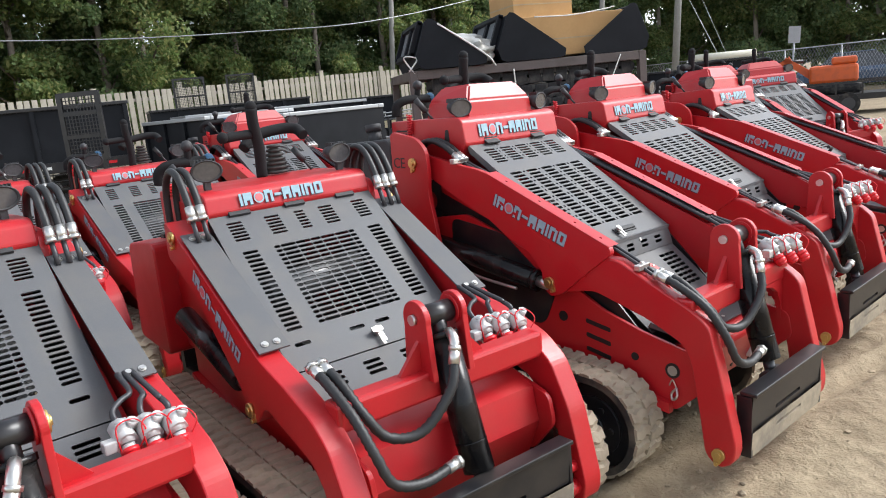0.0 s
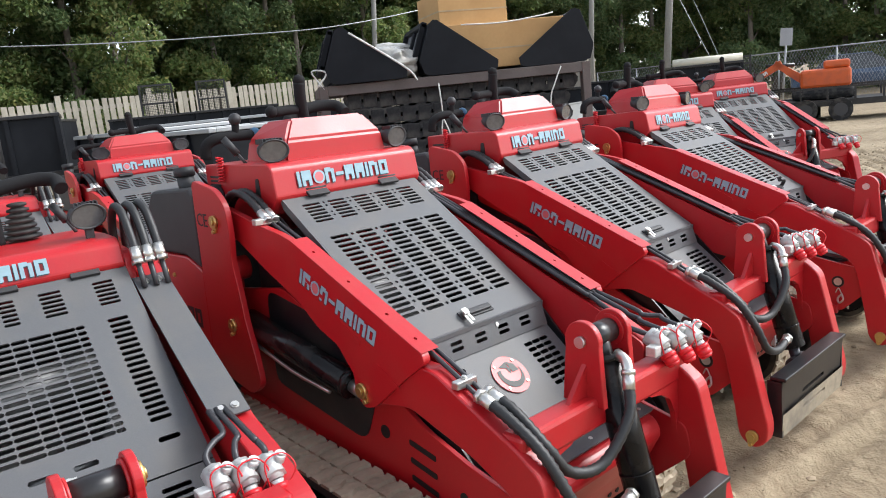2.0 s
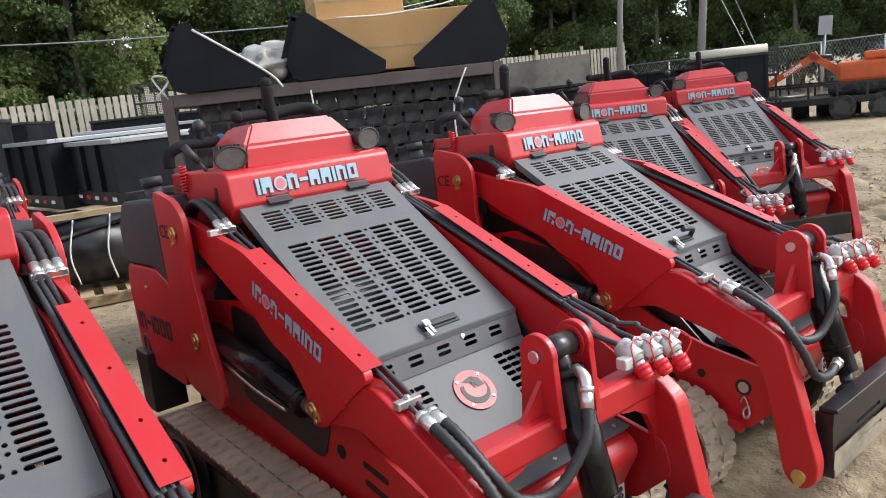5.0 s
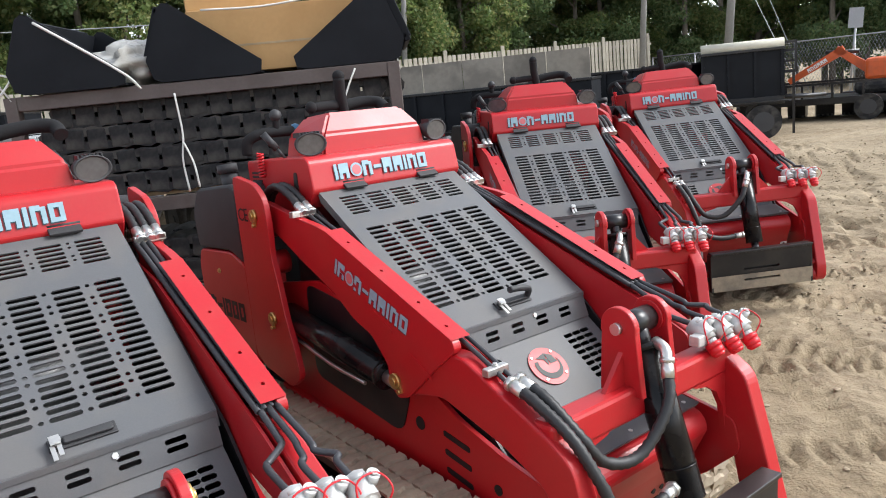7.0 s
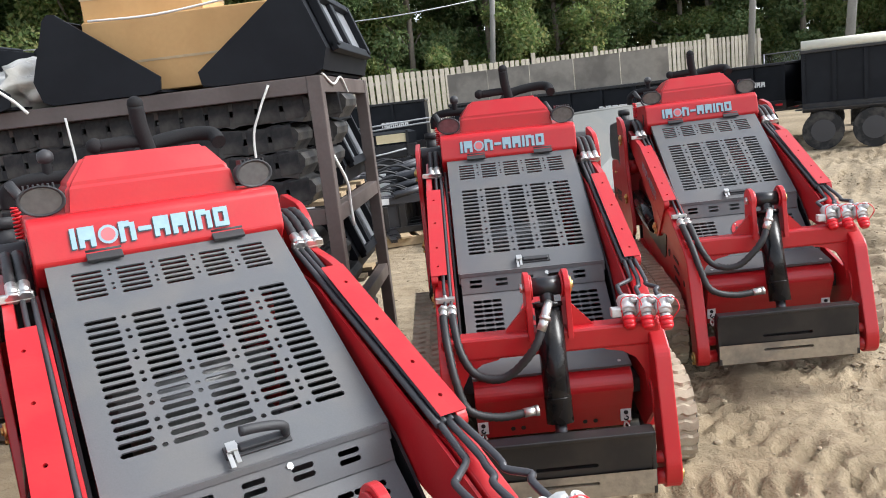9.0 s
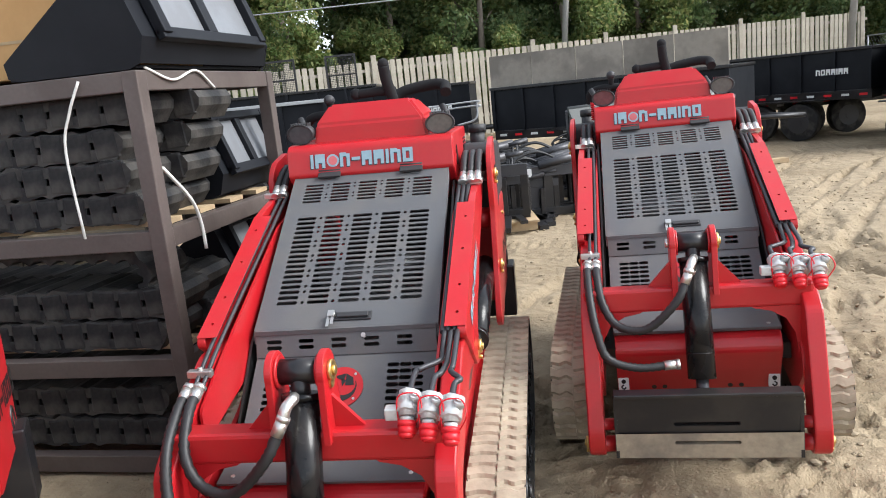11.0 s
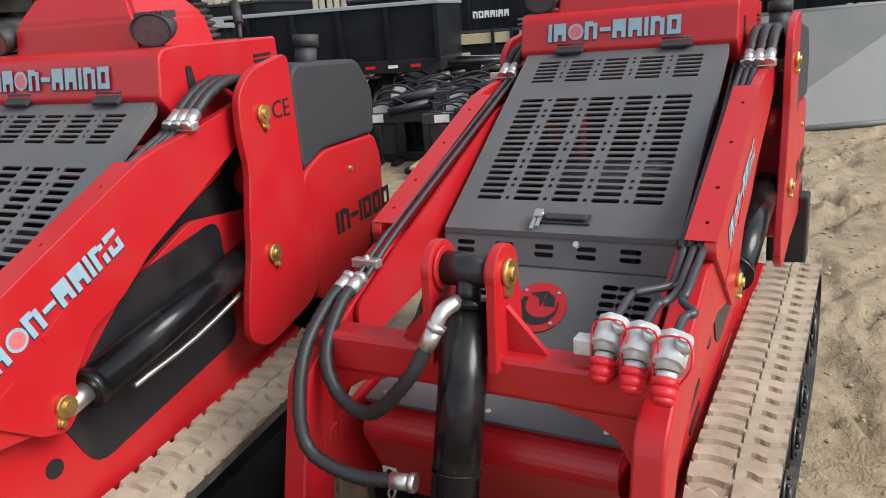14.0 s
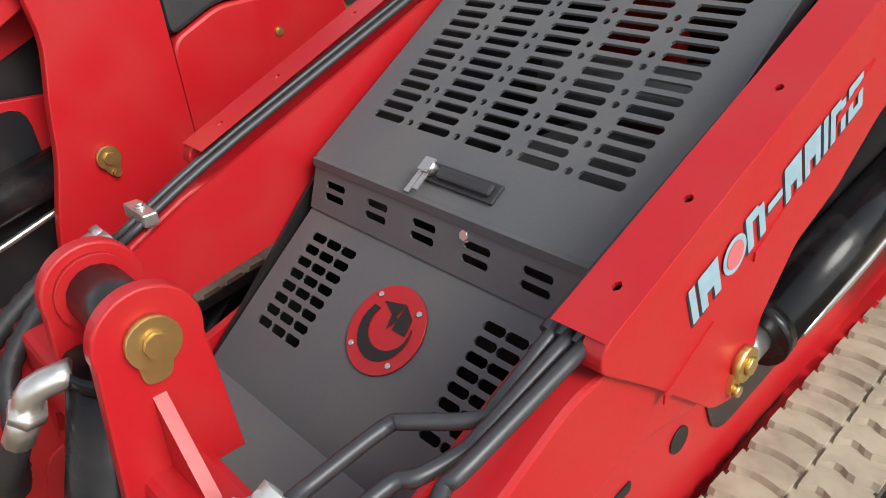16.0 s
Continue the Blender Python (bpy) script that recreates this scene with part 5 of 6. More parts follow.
spare = track_roll(1.95, 0.31, 0.135, pose(-3.16, -0.82, 1.19))
random.seed(4)
for z0, layers in ((1.19, (0, 1, 2, 3)), (0.64, (0, 1)), (0.19, (0, 1))):
    for y in (-0.82, -0.50) if z0 > 0.5 else (-0.82, -0.50, -0.15):
        for k in layers:
            if z0 == 1.19 and y == -0.82 and k == 0:
                continue
            copy_thing(spare, pose(-3.16 + random.uniform(-0.06, 0.06) + (0.10 if y == -0.50 and k > 1 else 0), y + random.uniform(-0.006, 0.006), z0 + 0.138 * k, 0, random.uniform(-0.5, 0.5), random.uniform(-0.4, 0.4)))
loop = part("spare_track", folded_track(1.15, 0.30, 0.25, 0.045), RUBBER)
tagged(loop, "black rubber loader track lying as an open loop", "rubber track", "spare tracks")
loop.matrix_basis = pose(-2.80, -0.80, 0.905, 0, 2, 0)


def bucket(m, open_side=1):
    """A loader bucket: two side plates, floor, back and mounting frame, mouth up."""
    r = thing("loader_bucket", "matt black steel loader bucket tied down", "bucket", "buckets on the rack", m)
    prof = [(0.0, 0.02), (-0.03, 0.12), (0.075, 0.40), (0.105, 0.425), (0.14, 0.42), (0.61, 0.075), (0.60, 0.015), (0.55, 0.0), (0.05, 0.0)]
    for y in (0.0, 1.15):
        bm = B()
        a = [bm.verts.new((x, y, z)) for x, z in prof]
        b = [bm.verts.new((x, y + 0.012, z)) for x, z in prof]
        bm.faces.new(a)
        bm.faces.new(b[::-1])
        for i in range(len(prof)):
            bm.faces.new((a[i], a[(i + 1) % len(prof)], b[(i + 1) % len(prof)], b[i]))
        bmesh.ops.recalc_face_normals(bm, faces=bm.faces)
        part("side_plate", bm, BUCKET, r)
    bm = B()
    box(bm, (0.03, 0.012, 0.004), (0.60, 1.15, 0.016))
    part("floor_plate", bm, BUCKET, r)
    bm = B()
    q = [(-0.028, 0.12), (0.075, 0.40), (0.087, 0.396), (-0.014, 0.118), (0.01, 0.02), (0.0, 0.02)]
    vs = [[bm.verts.new((x, y, z)) for x, z in q] for y in (0.012, 1.15)]
    for i in range(6):
        bm.faces.new((vs[0][i], vs[0][(i + 1) % 6], vs[1][(i + 1) % 6], vs[1][i]))
    bmesh.ops.recalc_face_normals(bm, faces=bm.faces)
    part("back_plate", bm, BUCKET, r)
    mtx = Matrix.Translation((-0.028, 0, 0.12)) @ Matrix.Rotation(math.atan2(0.103, 0.28), 4, "Y")
    for lo, hi in (((-0.05, 0.10, 0.0), (-0.004, 0.16, 0.30)), ((-0.05, 1.0, 0.0), (-0.004, 1.06, 0.30)), ((-0.045, 0.10, 0.27), (-0.004, 1.06, 0.31)), ((-0.04, 0.10, -0.02), (-0.004, 1.06, 0.03)), ((-0.035, 0.52, 0.03), (-0.004, 0.60, 0.27))):
        bm = B()
        box(bm, lo, hi, mtx, 0.004)
        part("mount_rib", bm, BUCKET, r)
    for ya, yb in ((0.16, 0.52), (0.60, 1.0)):
        bm = B()
        box(bm, (-0.010, ya, 0.03), (-0.003, yb, 0.27), mtx)
        part("back_panel", bm, BUCKETIN, r, "bare steel back panel")
    return r


bucket(pose(-4.20, -1.10, 1.745))
bucket(pose(-3.45, -1.06, 1.745))
bucket(Matrix.Translation((-2.05, -1.04, 1.745)) @ Matrix.Diagonal((-1, 1, 1, 1)))
bucket(Matrix.Translation((-2.19, -0.31, 1.124)) @ Matrix.Diagonal((-1, 0.64, 1, 1)))
bucket(Matrix.Translation((-2.19, -0.31, 0.574)) @ Matrix.Diagonal((-1, 0.64, 1, 1)))


def carton(lo, hi, turn):
    c = [(a + b) / 2 for a, b in zip(lo, hi)]
    bm = B()
    h = [(b - a) / 2 for a, b in zip(lo, hi)]
    box(bm, [-x for x in h], h, bevel=0.006)
    ob = part("cardboard_box", bm, CARD)
    tagged(ob, "brown cardboard box tied down on the rack", "box", "boxes")
    ob.matrix_basis = pose(*c, 0, 0, turn)
    bm = B()
    for z in (-h[2] * 0.2,):
        box(bm, (-h[0] - 0.002, -h[1] - 0.002, z), (h[0] + 0.002, h[1] + 0.002, z + 0.012))
    part("packing_tape", bm, WOOD, ob)
    return ob


carton((-3.26, -0.92, 1.765), (-2.22, -0.22, 2.13), 1)
carton((-3.30, -0.85, 2.132), (-2.70, -0.30, 2.40), 8)
bm = B()
bmesh.ops.create_icosphere(bm, subdivisions=4, radius=1.0)
for v in bm.verts:
    v.co = Vector((v.co.x * 0.26, v.co.y * 0.45, v.co.z * 0.17)) * (1 + 0.35 * noise.noise(v.co * 2.6) + 0.14 * noise.noise(v.co * 7))
    v.co.z = max(v.co.z, -0.10)
for f in bm.faces:
    f.smooth = True
ob = part("wrapped_parcel", bm, WRAP)
tagged(ob, "milky plastic-wrapped parcel lying on the rack", "parcel", "parcels")
ob.matrix_basis = pose(-3.64, -0.58, 1.845)
copy_thing(ob, pose(-3.60, -0.10, 1.90, 0, 0, 40))


def cord(pts, r=0.006):
    bm = B()
    tube(bm, pts, r, 5, 5)
    return tagged(part("tie_cord", bm, STRING), "white tie-down cord knotted on the rack", "cord", "cords")


cord([(-4.02, -1.13, 2.12), (-3.75, -1.13, 1.93), (-3.58, -1.12, 1.80), (-3.52, -1.09, 1.72)], 0.008)
cord([(-3.13, -1.09, 2.11), (-2.80, -1.10, 2.10), (-2.48, -1.08, 2.13), (-2.36, -1.06, 2.15)], 0.006)
cord([(-3.35, -1.07, 1.68), (-3.34, -1.07, 1.45), (-3.36, -1.08, 1.30), (-3.35, -1.08, 1.12)], 0.006)
cord([(-3.34, -1.08, 1.40), (-3.30, -1.09, 1.28), (-3.29, -1.08, 1.14)], 0.006)
cord([(-2.32, -1.06, 1.72), (-2.38, -1.07, 1.60), (-2.43, -1.07, 1.45), (-2.42, -1.07, 1.09)], 0.006)
cord([(-2.07, -0.98, 1.75), (-2.06, -0.80, 1.70), (-2.06, -0.60, 1.74), (-2.06, -0.45, 1.66)], 0.006)
cord([(-2.07, -0.98, 1.35), (-2.05, -0.84, 1.20), (-2.065, -0.76, 1.08), (-2.06, -0.76, 0.96)], 0.008)
cord([(-4.25, -1.05, 1.72), (-4.33, -1.04, 1.86), (-4.22, -1.08, 1.84), (-4.30, -1.09, 1.74)], 0.007)


# ---- crated drum and pallets ----
def pallet(x, y, yaw, top=None):
    r = thing("wooden_pallet", "worn pale pine pallet on sand", "pallet", "pallets", pose(x, y, 0.012, 0, 0, yaw))
    for k in range(3):
        bm = B()
        box(bm, (-0.55, -0.45 + 0.42 * k, 0.0), (0.55, -0.37 + 0.42 * k, 0.09))
        part("bearer", bm, WOOD, r)
    for k in range(6):
        bm = B()
        box(bm, (-0.55 + 0.20 * k, -0.50, 0.09), (-0.43 + 0.20 * k, 0.50, 0.11))
        part("board", bm, WOOD, r)
    return r


pallet(-5.75, 1.35, 20)
pallet(-2.45, 4.15, 15)
pallet(-1.65, 4.45, 12)
pallet(-2.75, 5.6, 15)
pallet(-1.85, 5.9, 12)


def drum_crate():
    r = thing("sweeper_attachment", "black drum sweeper strapped on a pine crate", "attachment", m=pose(-5.75, 1.35, 0.122, 0, 0, 20))
    bm = B()
    n = 40
    rod(bm, (-0.52, 0, 0.36), (0.52, 0, 0.36), 0.33, 36)
    part("drum", bm, BLACK, r)
    for k in range(5):
        bm = B()
        a0 = math.radians(20 + 32 * k)
        tube(bm, [(-0.5, -0.345 * math.cos(a0), 0.36 + 0.345 * math.sin(a0)), (0, -0.345 * math.cos(a0 + 0.3), 0.36 + 0.345 * math.sin(a0 + 0.3)), (0.5, -0.345 * math.cos(a0 + 0.6), 0.36 + 0.345 * math.sin(a0 + 0.6))], 0.02, 6)
        part("bristle_strip", bm, RUBBER, r)
    for x in (-0.4, -0.12, 0.2):
        bm = B()
        tube(bm, [(x, -0.35, 0.1), (x - 0.04, -0.36, 0.36), (x + 0.02, -0.26, 0.62), (x + 0.05, 0, 0.71)], 0.008, 5)
        part("strap", bm, STRING, r)
    bm = B()
    box(bm, (-0.6, -0.32, 0.70), (0.6, -0.24, 0.755))
    part("crate_beam", bm, WOOD, r)
    for x in (-0.56, 0.56):
        bm = B()
        box(bm, (x - 0.04, -0.34, 0.0), (x + 0.04, -0.26, 0.70))
        part("crate_post", bm, WOOD, r)
    return r


drum_crate()


# ---- attachment frames on the pallets ----
def fork_frame():
    r = thing("attachment_frame", "dark steel quick-attach frame with pale label", "attachment", "attachment frames")
    for lo, hi in (((-0.42, -0.03, 0.0), (0.42, 0.03, 0.07)), ((-0.42, -0.035, 0.34), (0.42, 0.03, 0.43)), ((-0.42, -0.03, 0.0), (-0.36, 0.03, 0.42)), ((0.36, -0.03, 0.0), (0.42, 0.03, 0.42)), ((-0.06, -0.03, 0.07), (0.02, 0.03, 0.36))):
        bm = B()
        box(bm, lo, hi, bevel=0.004)
        part("bar", bm, PIPE if lo[2] > 0.3 else BLACK, r)
    for x in (-0.24, 0.20):
        bm = B()
        box(bm, (x, -0.09, 0.0), (x + 0.05, -0.04, 0.33), bevel=0.004)
        box(bm, (x, -0.62, 0.0), (x + 0.07, -0.09, 0.035))
        part("fork_tine", bm, BLACK, r)
    bm = B()
    box(bm, (-0.30, -0.041, 0.35), (-0.16, -0.036, 0.42))
    part("label_plate", bm, WHITE, r)
    bm = B()
    tube(bm, [(-0.3, 0.0, 0.42), (-0.28, 0.02, 0.50), (-0.1, 0.03, 0.55), (0.05, 0.02, 0.49), (0.12, 0.0, 0.42)], 0.010, 6)
    part("hydraulic_hose", bm, HOSE, r)
    bm = B()
    rod(bm, (-0.1, -0.06, 0.44), (0.26, -0.05, 0.50), 0.035, 12)
    rod(bm, (0.26, -0.05, 0.50), (0.40, -0.05, 0.52), 0.018, 10)
    part("ram", bm, PIPE, r)
    for s in (-1, 1):
        bm = B()
        tube(bm, [(0.05 * s, 0.05, 0.40), (0.10 * s, 0.10, 0.47), (0.20 * s, 0.08, 0.50), (0.30 * s, 0.05, 0.47), (0.30 * s, 0.0, 0.42)], 0.011, 6)
        part("hydraulic_hose", bm, HOSE, r)
    bm = B()
    box(bm, (-0.36, 0.0, 0.07), (-0.06, 0.02, 0.34))
    part("back_plate", bm, PIPE, r)
    return r


ff = fork_frame()
ff.matrix_basis = pose(-2.45, 3.95, 0.123, 0, 0, 14)
random.seed(11)
spots = []
for row, (ax, ay) in enumerate(((-2.45, 3.95), (-1.60, 4.25), (-2.75, 5.35), (-1.85, 5.7), (-3.35, 4.4), (-3.6, 5.6), (-2.9, 6.7), (-1.95, 6.9), (-1.0, 6.3), (-4.3, 6.3), (-0.95, 5.0), (-3.9, 3.3), (-0.6, 7.4), (-2.05, 4.75), (-1.3, 4.95), (-2.3, 6.2), (-1.5, 6.3))):
    for k in range(4):
        if row == 0 and k == 0:
            continue
        spots.append((ax + random.uniform(-0.08, 0.08), ay + 0.17 * k, 0.123 if row < 4 else 0.006, random.uniform(-6, 6), random.uniform(-4, 4), 14 + random.uniform(-9, 9)))
for x, y, z, rx, ry, rz in spots:
    copy_thing(ff, pose(x, y, z, 0, 0, rz) @ Matrix.Scale(random.choice((1.0, 1.15, 1.35)), 4))


# ---- trailers ----
def wheel(parent, x, y, r=0.33, w=0.2):
    bm = B()
    rod(bm, (x, y - w / 2, r), (x, y + w / 2, r), r, 28)
    t = part("wheel", bm, RUBBER, parent)
    bm = B()
    rod(bm, (x, y - w / 2 - 0.006, r), (x, y + w / 2 + 0.006, r), r * 0.58, 20)
    rod(bm, (x, y - w / 2 - 0.02, r), (x, y + w / 2 + 0.02, r), r * 0.2, 12)
    part("rim", bm, PIPE, t)


def bin_trailer(label, m, length, width, low, top, rail=GALV, boards=0.0, tarp=False, mark=0.0, tape=True):
    """An open box trailer along its x axis: floor frame, ribbed sides, wheels, fenders, tongue."""
    r = thing("box_trailer", label, "trailer", "trailers", m)
    L, W = length / 2, width / 2
    bm = B()
    box(bm, (-L, -W, low - 0.16), (L, W, low), bevel=0.01)
    part("floor_frame", bm, BLACK, r)
    for y in (-W, W - 0.04):
        bm = B()
        box(bm, (-L, y, low), (L, y + 0.04, top))
        k = max(3, int(length / 0.55))
        wall = part("side_wall", bm, BUCKET, r)
        for i in range(k + 1):
            x = -L + (length - 0.06) * i / k
            bm = B()
            box(bm, (x, y - 0.045 if y < 0 else y + 0.04, low), (x + 0.06, y if y < 0 else y + 0.085, top))
            part("rib", bm, BUCKET, wall)
    for x in (-L, L - 0.04):
        bm = B()
        box(bm, (x, -W + 0.04, low), (x + 0.04, W - 0.04, top))
        part("end_wall", bm, BUCKET, r)
    for lo, hi in (((-L - 0.02, -W - 0.05, top), (L + 0.02, -W + 0.045, top + 0.05)), ((-L - 0.02, W - 0.045, top), (L + 0.02, W + 0.05, top + 0.05)), ((-L - 0.02, -W + 0.045, top), (-L + 0.06, W - 0.045, top + 0.05)), ((L - 0.06, -W + 0.045, top), (L + 0.02, W - 0.045, top + 0.05))):
        bm = B()
        box(bm, lo, hi, bevel=0.008)
        part("top_rail", bm, rail, r)
    if boards:
        k = 5
        for i in range(k):
            x = -L + length * i / k
            bm = B()
            box(bm, (x + 0.008, -W - 0.01, top + 0.052), (x + length / k - 0.008, -W + 0.02, top + boards))
            part("side_board", bm, PLY, r, "weathered plywood board")
    if tarp:
        bm = B()
        rod(bm, (-L, -W + 0.05, top + 0.12), (L, -W + 0.05, top + 0.12), 0.095, 14)
        part("tarp_roll", bm, TARP, r, "cream rolled tarp")
    for s in (-1, 1):
        for x in (-0.42, 0.36):
            wheel(r, x, s * (W + 0.16))
        bm = B()
        prism(bm, [(W + 0.05, 0.70), (W + 0.28, 0.70), (W + 0.28, 0.72), (W + 0.05, 0.72)], -0.85, 0.80) if s > 0 else prism(bm, [(-W - 0.28, 0.70), (-W - 0.05, 0.70), (-W - 0.05, 0.72), (-W - 0.28, 0.72)], -0.85, 0.80)
        part("fender", bm, BLACK, r)
        if tape:
            for i in range(int(length / 0.30)):
                bm = B()
                x = -L + 0.1 + 0.30 * i
                y = s * (W + 0.002)
                box(bm, (x, y - 0.002, low - 0.10), (x + 0.13, y + 0.004, low - 0.06))
                part("reflective_tape", bm, CAPRED if i % 2 else WHITE, r)
    bm = B()
    tube(bm, [(L, 0.35, low - 0.1), (L + 0.9, 0.0, low - 0.12)], 0.04, 6, 2)
    tube(bm, [(L, -0.35, low - 0.1), (L + 0.9, 0.0, low - 0.12)], 0.04, 6, 2)
    part("tongue", bm, BLACK, r)
    if mark:
        bm = B()
        glyphs(bm, (L - mark * 9.2, -W - 0.047, low + (top - low) * 0.42), (1, 0, 0), (0, 0, 1), mark, "U0HH1HH")
        part("maker_mark", bm, WHITE, r, "white maker's mark")
    return r


def between(ax, ay, bx, by):
    """The pose of a trailer whose near side runs from a to b."""
    return Matrix.Translation(((ax + bx) / 2, (ay + by) / 2, 0)) @ Matrix.Rotation(math.atan2(by - ay, bx - ax), 4, "Z")


def near_side(ax, ay, bx, by, width):
    m = between(ax, ay, bx, by)
    return m @ Matrix.Translation((0, width / 2, 0))


bin_trailer("black dump trailer with weathered plywood side boards", near_side(-2.15, 9.75, 1.6, 8.35, 1.9), 4.0, 1.9, 0.75, 1.45, BLACK, 0.58, False, 0.13)
bin_trailer("black dump trailer with a cream rolled tarp", near_side(4.05, 9.35, 5.45, 8.75, 3.0), 1.5, 3.0, 0.80, 1.66, BLACK, 0, True, 0.0, False)
bin_trailer("long black trailer with white marks", near_side(1.9, 12.4, 4.2, 10.6, 1.6), 3.0, 1.6, 0.85, 1.52, BLACK, 0, False, 0.10)
bin_trailer("small black open trailer with bright top rails", near_side(-6.35, 3.1, -5.45, 1.75, 1.5), 1.7, 1.5, 0.95, 1.44)
bin_trailer("small black open trailer with bright top rails", near_side(-7.5, 4.3, -6.5, 3.0, 1.4), 1.7, 1.4, 0.90, 1.50)
bin_trailer("long black open trailer with a bright rail", near_side(-6.9, 5.6, -4.2, 6.4, 1.6), 3.2, 1.6, 0.9, 1.55)
bin_trailer("black dump trailer with plain steel sides", near_side(-10.2, 4.0, -7.9, 4.6, 1.7), 2.6, 1.7, 1.1, 1.86, BLACK)
bin_trailer("black open trailer with pale rails", near_side(2.4, 11.9, 5.4, 12.6, 1.7), 3.2, 1.7, 0.7, 1.15, GALV, 0, False, 0.12)


bin_trailer("black dump trailer with tall plain sides", near_side(-8.6, 11.2, -4.9, 12.0, 1.8), 3.8, 1.8, 0.95, 1.78, BLACK, 0, False, 0.13)
bin_trailer("black dump trailer with tall plain sides", near_side(-12.5, 8.6, -9.0, 8.9, 1.8), 3.5, 1.8, 0.95, 1.86, BLACK)

bin_trailer("black dump trailer behind the flatbed", near_side(-4.75, 11.0, -2.75, 11.05, 0.9), 2.0, 0.9, 0.85, 1.62, BLACK, 0, False, 0.10)


def mesh_gate(m, w, h, label="black mesh ramp gate standing upright"):
    r = thing("mesh_ramp_gate", label, "ramp gate", "ramp gates", m)
    for lo, hi in (((0, -0.02, 0), (0.05, 0.02, h)), ((w - 0.05, -0.02, 0), (w, 0.02, h)), ((0.05, -0.02, h - 0.05), (w - 0.05, 0.02, h)), ((0.05, -0.02, 0), (w - 0.05, 0.02, 0.05))):
        bm = B()
        box(bm, lo, hi)
        part("gate_bar", bm, BLACK, r)
    bm = B()
    n = int(w / 0.045)
    for i in range(n):
        x = 0.05 + (w - 0.1) * i / n
        box(bm, (x, -0.004, 0.05), (x + 0.008, 0.004, h - 0.05))
    n = int(h / 0.045)
    for i in range(n):
        z = 0.05 + (h - 0.1) * i / n
        box(bm, (0.05, -0.012, z), (w - 0.05, -0.005, z + 0.008))
    tagged(part("wire_mesh", bm, BLACK, r), kind="stuff")
    for z in (h * 0.33, h * 0.66):
        bm = B()
        box(bm, (0.05, -0.03, z), (w - 0.05, -0.012, z + 0.04))
        part("gate_rail", bm, BLACK, r)
    for x in (0.04, w - 0.09):
        bm = B()
        box(bm, (x, 0.0, -1.2), (x + 0.05, 0.04, 0.0))
        part("gate_post", bm, BLACK, r)
    return r


mesh_gate(pose(-8.45, 14.3, 1.15, 0, 0, 10), 0.85, 1.52)
mesh_gate(pose(-7.10, 15.2, 1.15, 0, 0, 10), 0.80, 1.55)


def flatbed():
    """A low deck trailer: black rim with stake pockets, pale planks in the gaps, bent rails, tape."""
    r = thing("flatbed_trailer", "black flatbed trailer with pale timber deck edge", "trailer", "trailers", Matrix.Translation((-4.95, 7.86, 0)) @ Matrix.Rotation(math.atan2(0.4, 2.2), 4, "Z"))
    bm = B()
    box(bm, (0.0, 0.0, 0.72), (2.3, 1.6, 0.94), bevel=0.01)
    part("chassis", bm, BLACK, r)
    for k, (xa, xb) in enumerate(((0.02, 0.34), (0.39, 0.95), (1.0, 1.22), (1.36, 1.52), (1.62, 2.12))):
        bm = B()
        box(bm, (xa, -0.03, 0.975), (xb, 0.0, 1.12))
        part("deck_plank", bm, PALEWOOD, r)
    for x in (0.34, 0.95, 1.22, 1.52, 2.12):
        bm = B()
        box(bm, (x + 0.005, -0.05, 0.72), (x + 0.045, 0.0, 1.17))
        part("stake_pocket", bm, BLACK, r)
    bm = B()
    box(bm, (0.0, 0.0, 0.944), (2.3, 1.6, 1.13))
    part("deck", bm, BUCKET, r)
    bm = B()
    box(bm, (0.5, -0.045, 0.74), (0.62, -0.005, 0.86))
    part("label_plate", bm, PALEWOOD, r)
    for dz in (0.0, 0.07):
        bm = B()
        tube(bm, [(1.35, -0.06, 1.20 + dz), (2.72, -0.06, 1.26 + dz), (2.78, -0.06, 1.22 + dz), (2.74, -0.06, 1.05), (2.45, -0.06, 0.98)], 0.014, 6)
        part("bent_rail", bm, GALV, r, "bright bent rail")
    bm = B()
    tube(bm, [(0.5, -0.2, 0.82), (1.5, -0.25, 0.80), (2.1, -0.1, 0.86)], 0.016, 6)
    part("drop_rail", bm, GALV, r)
    for k in range(6):
        bm = B()
        box(bm, (0.85 + 0.1 * k, -0.30, 0.62), (0.95 + 0.1 * k, -0.29, 0.69))
        part("reflective_tape", bm, CAPRED if k % 2 else WHITE, r)
    bm = B()
    box(bm, (0.3, -0.29, 0.60), (2.2, -0.25, 0.72))
    box(bm, (0.3, -0.25, 0.66), (0.36, 0.05, 0.73))
    box(bm, (2.1, -0.25, 0.66), (2.16, 0.05, 0.73))
    part("bumper", bm, BLACK, r)
    for x in (0.5, 1.6):
        wheel(r, x, 1.2, 0.36, 0.22)
        wheel(r, x, 0.2, 0.36, 0.22)


flatbed()
mesh_gate(pose(-7.75, 0.95, 1.2, 0, 0, -10), 0.45, 0.72, "black ladder-like ramp gate standing upright")
mesh_gate(pose(5.3, 9.6, 1.2, 0, 0, -30), 0.75, 0.62)


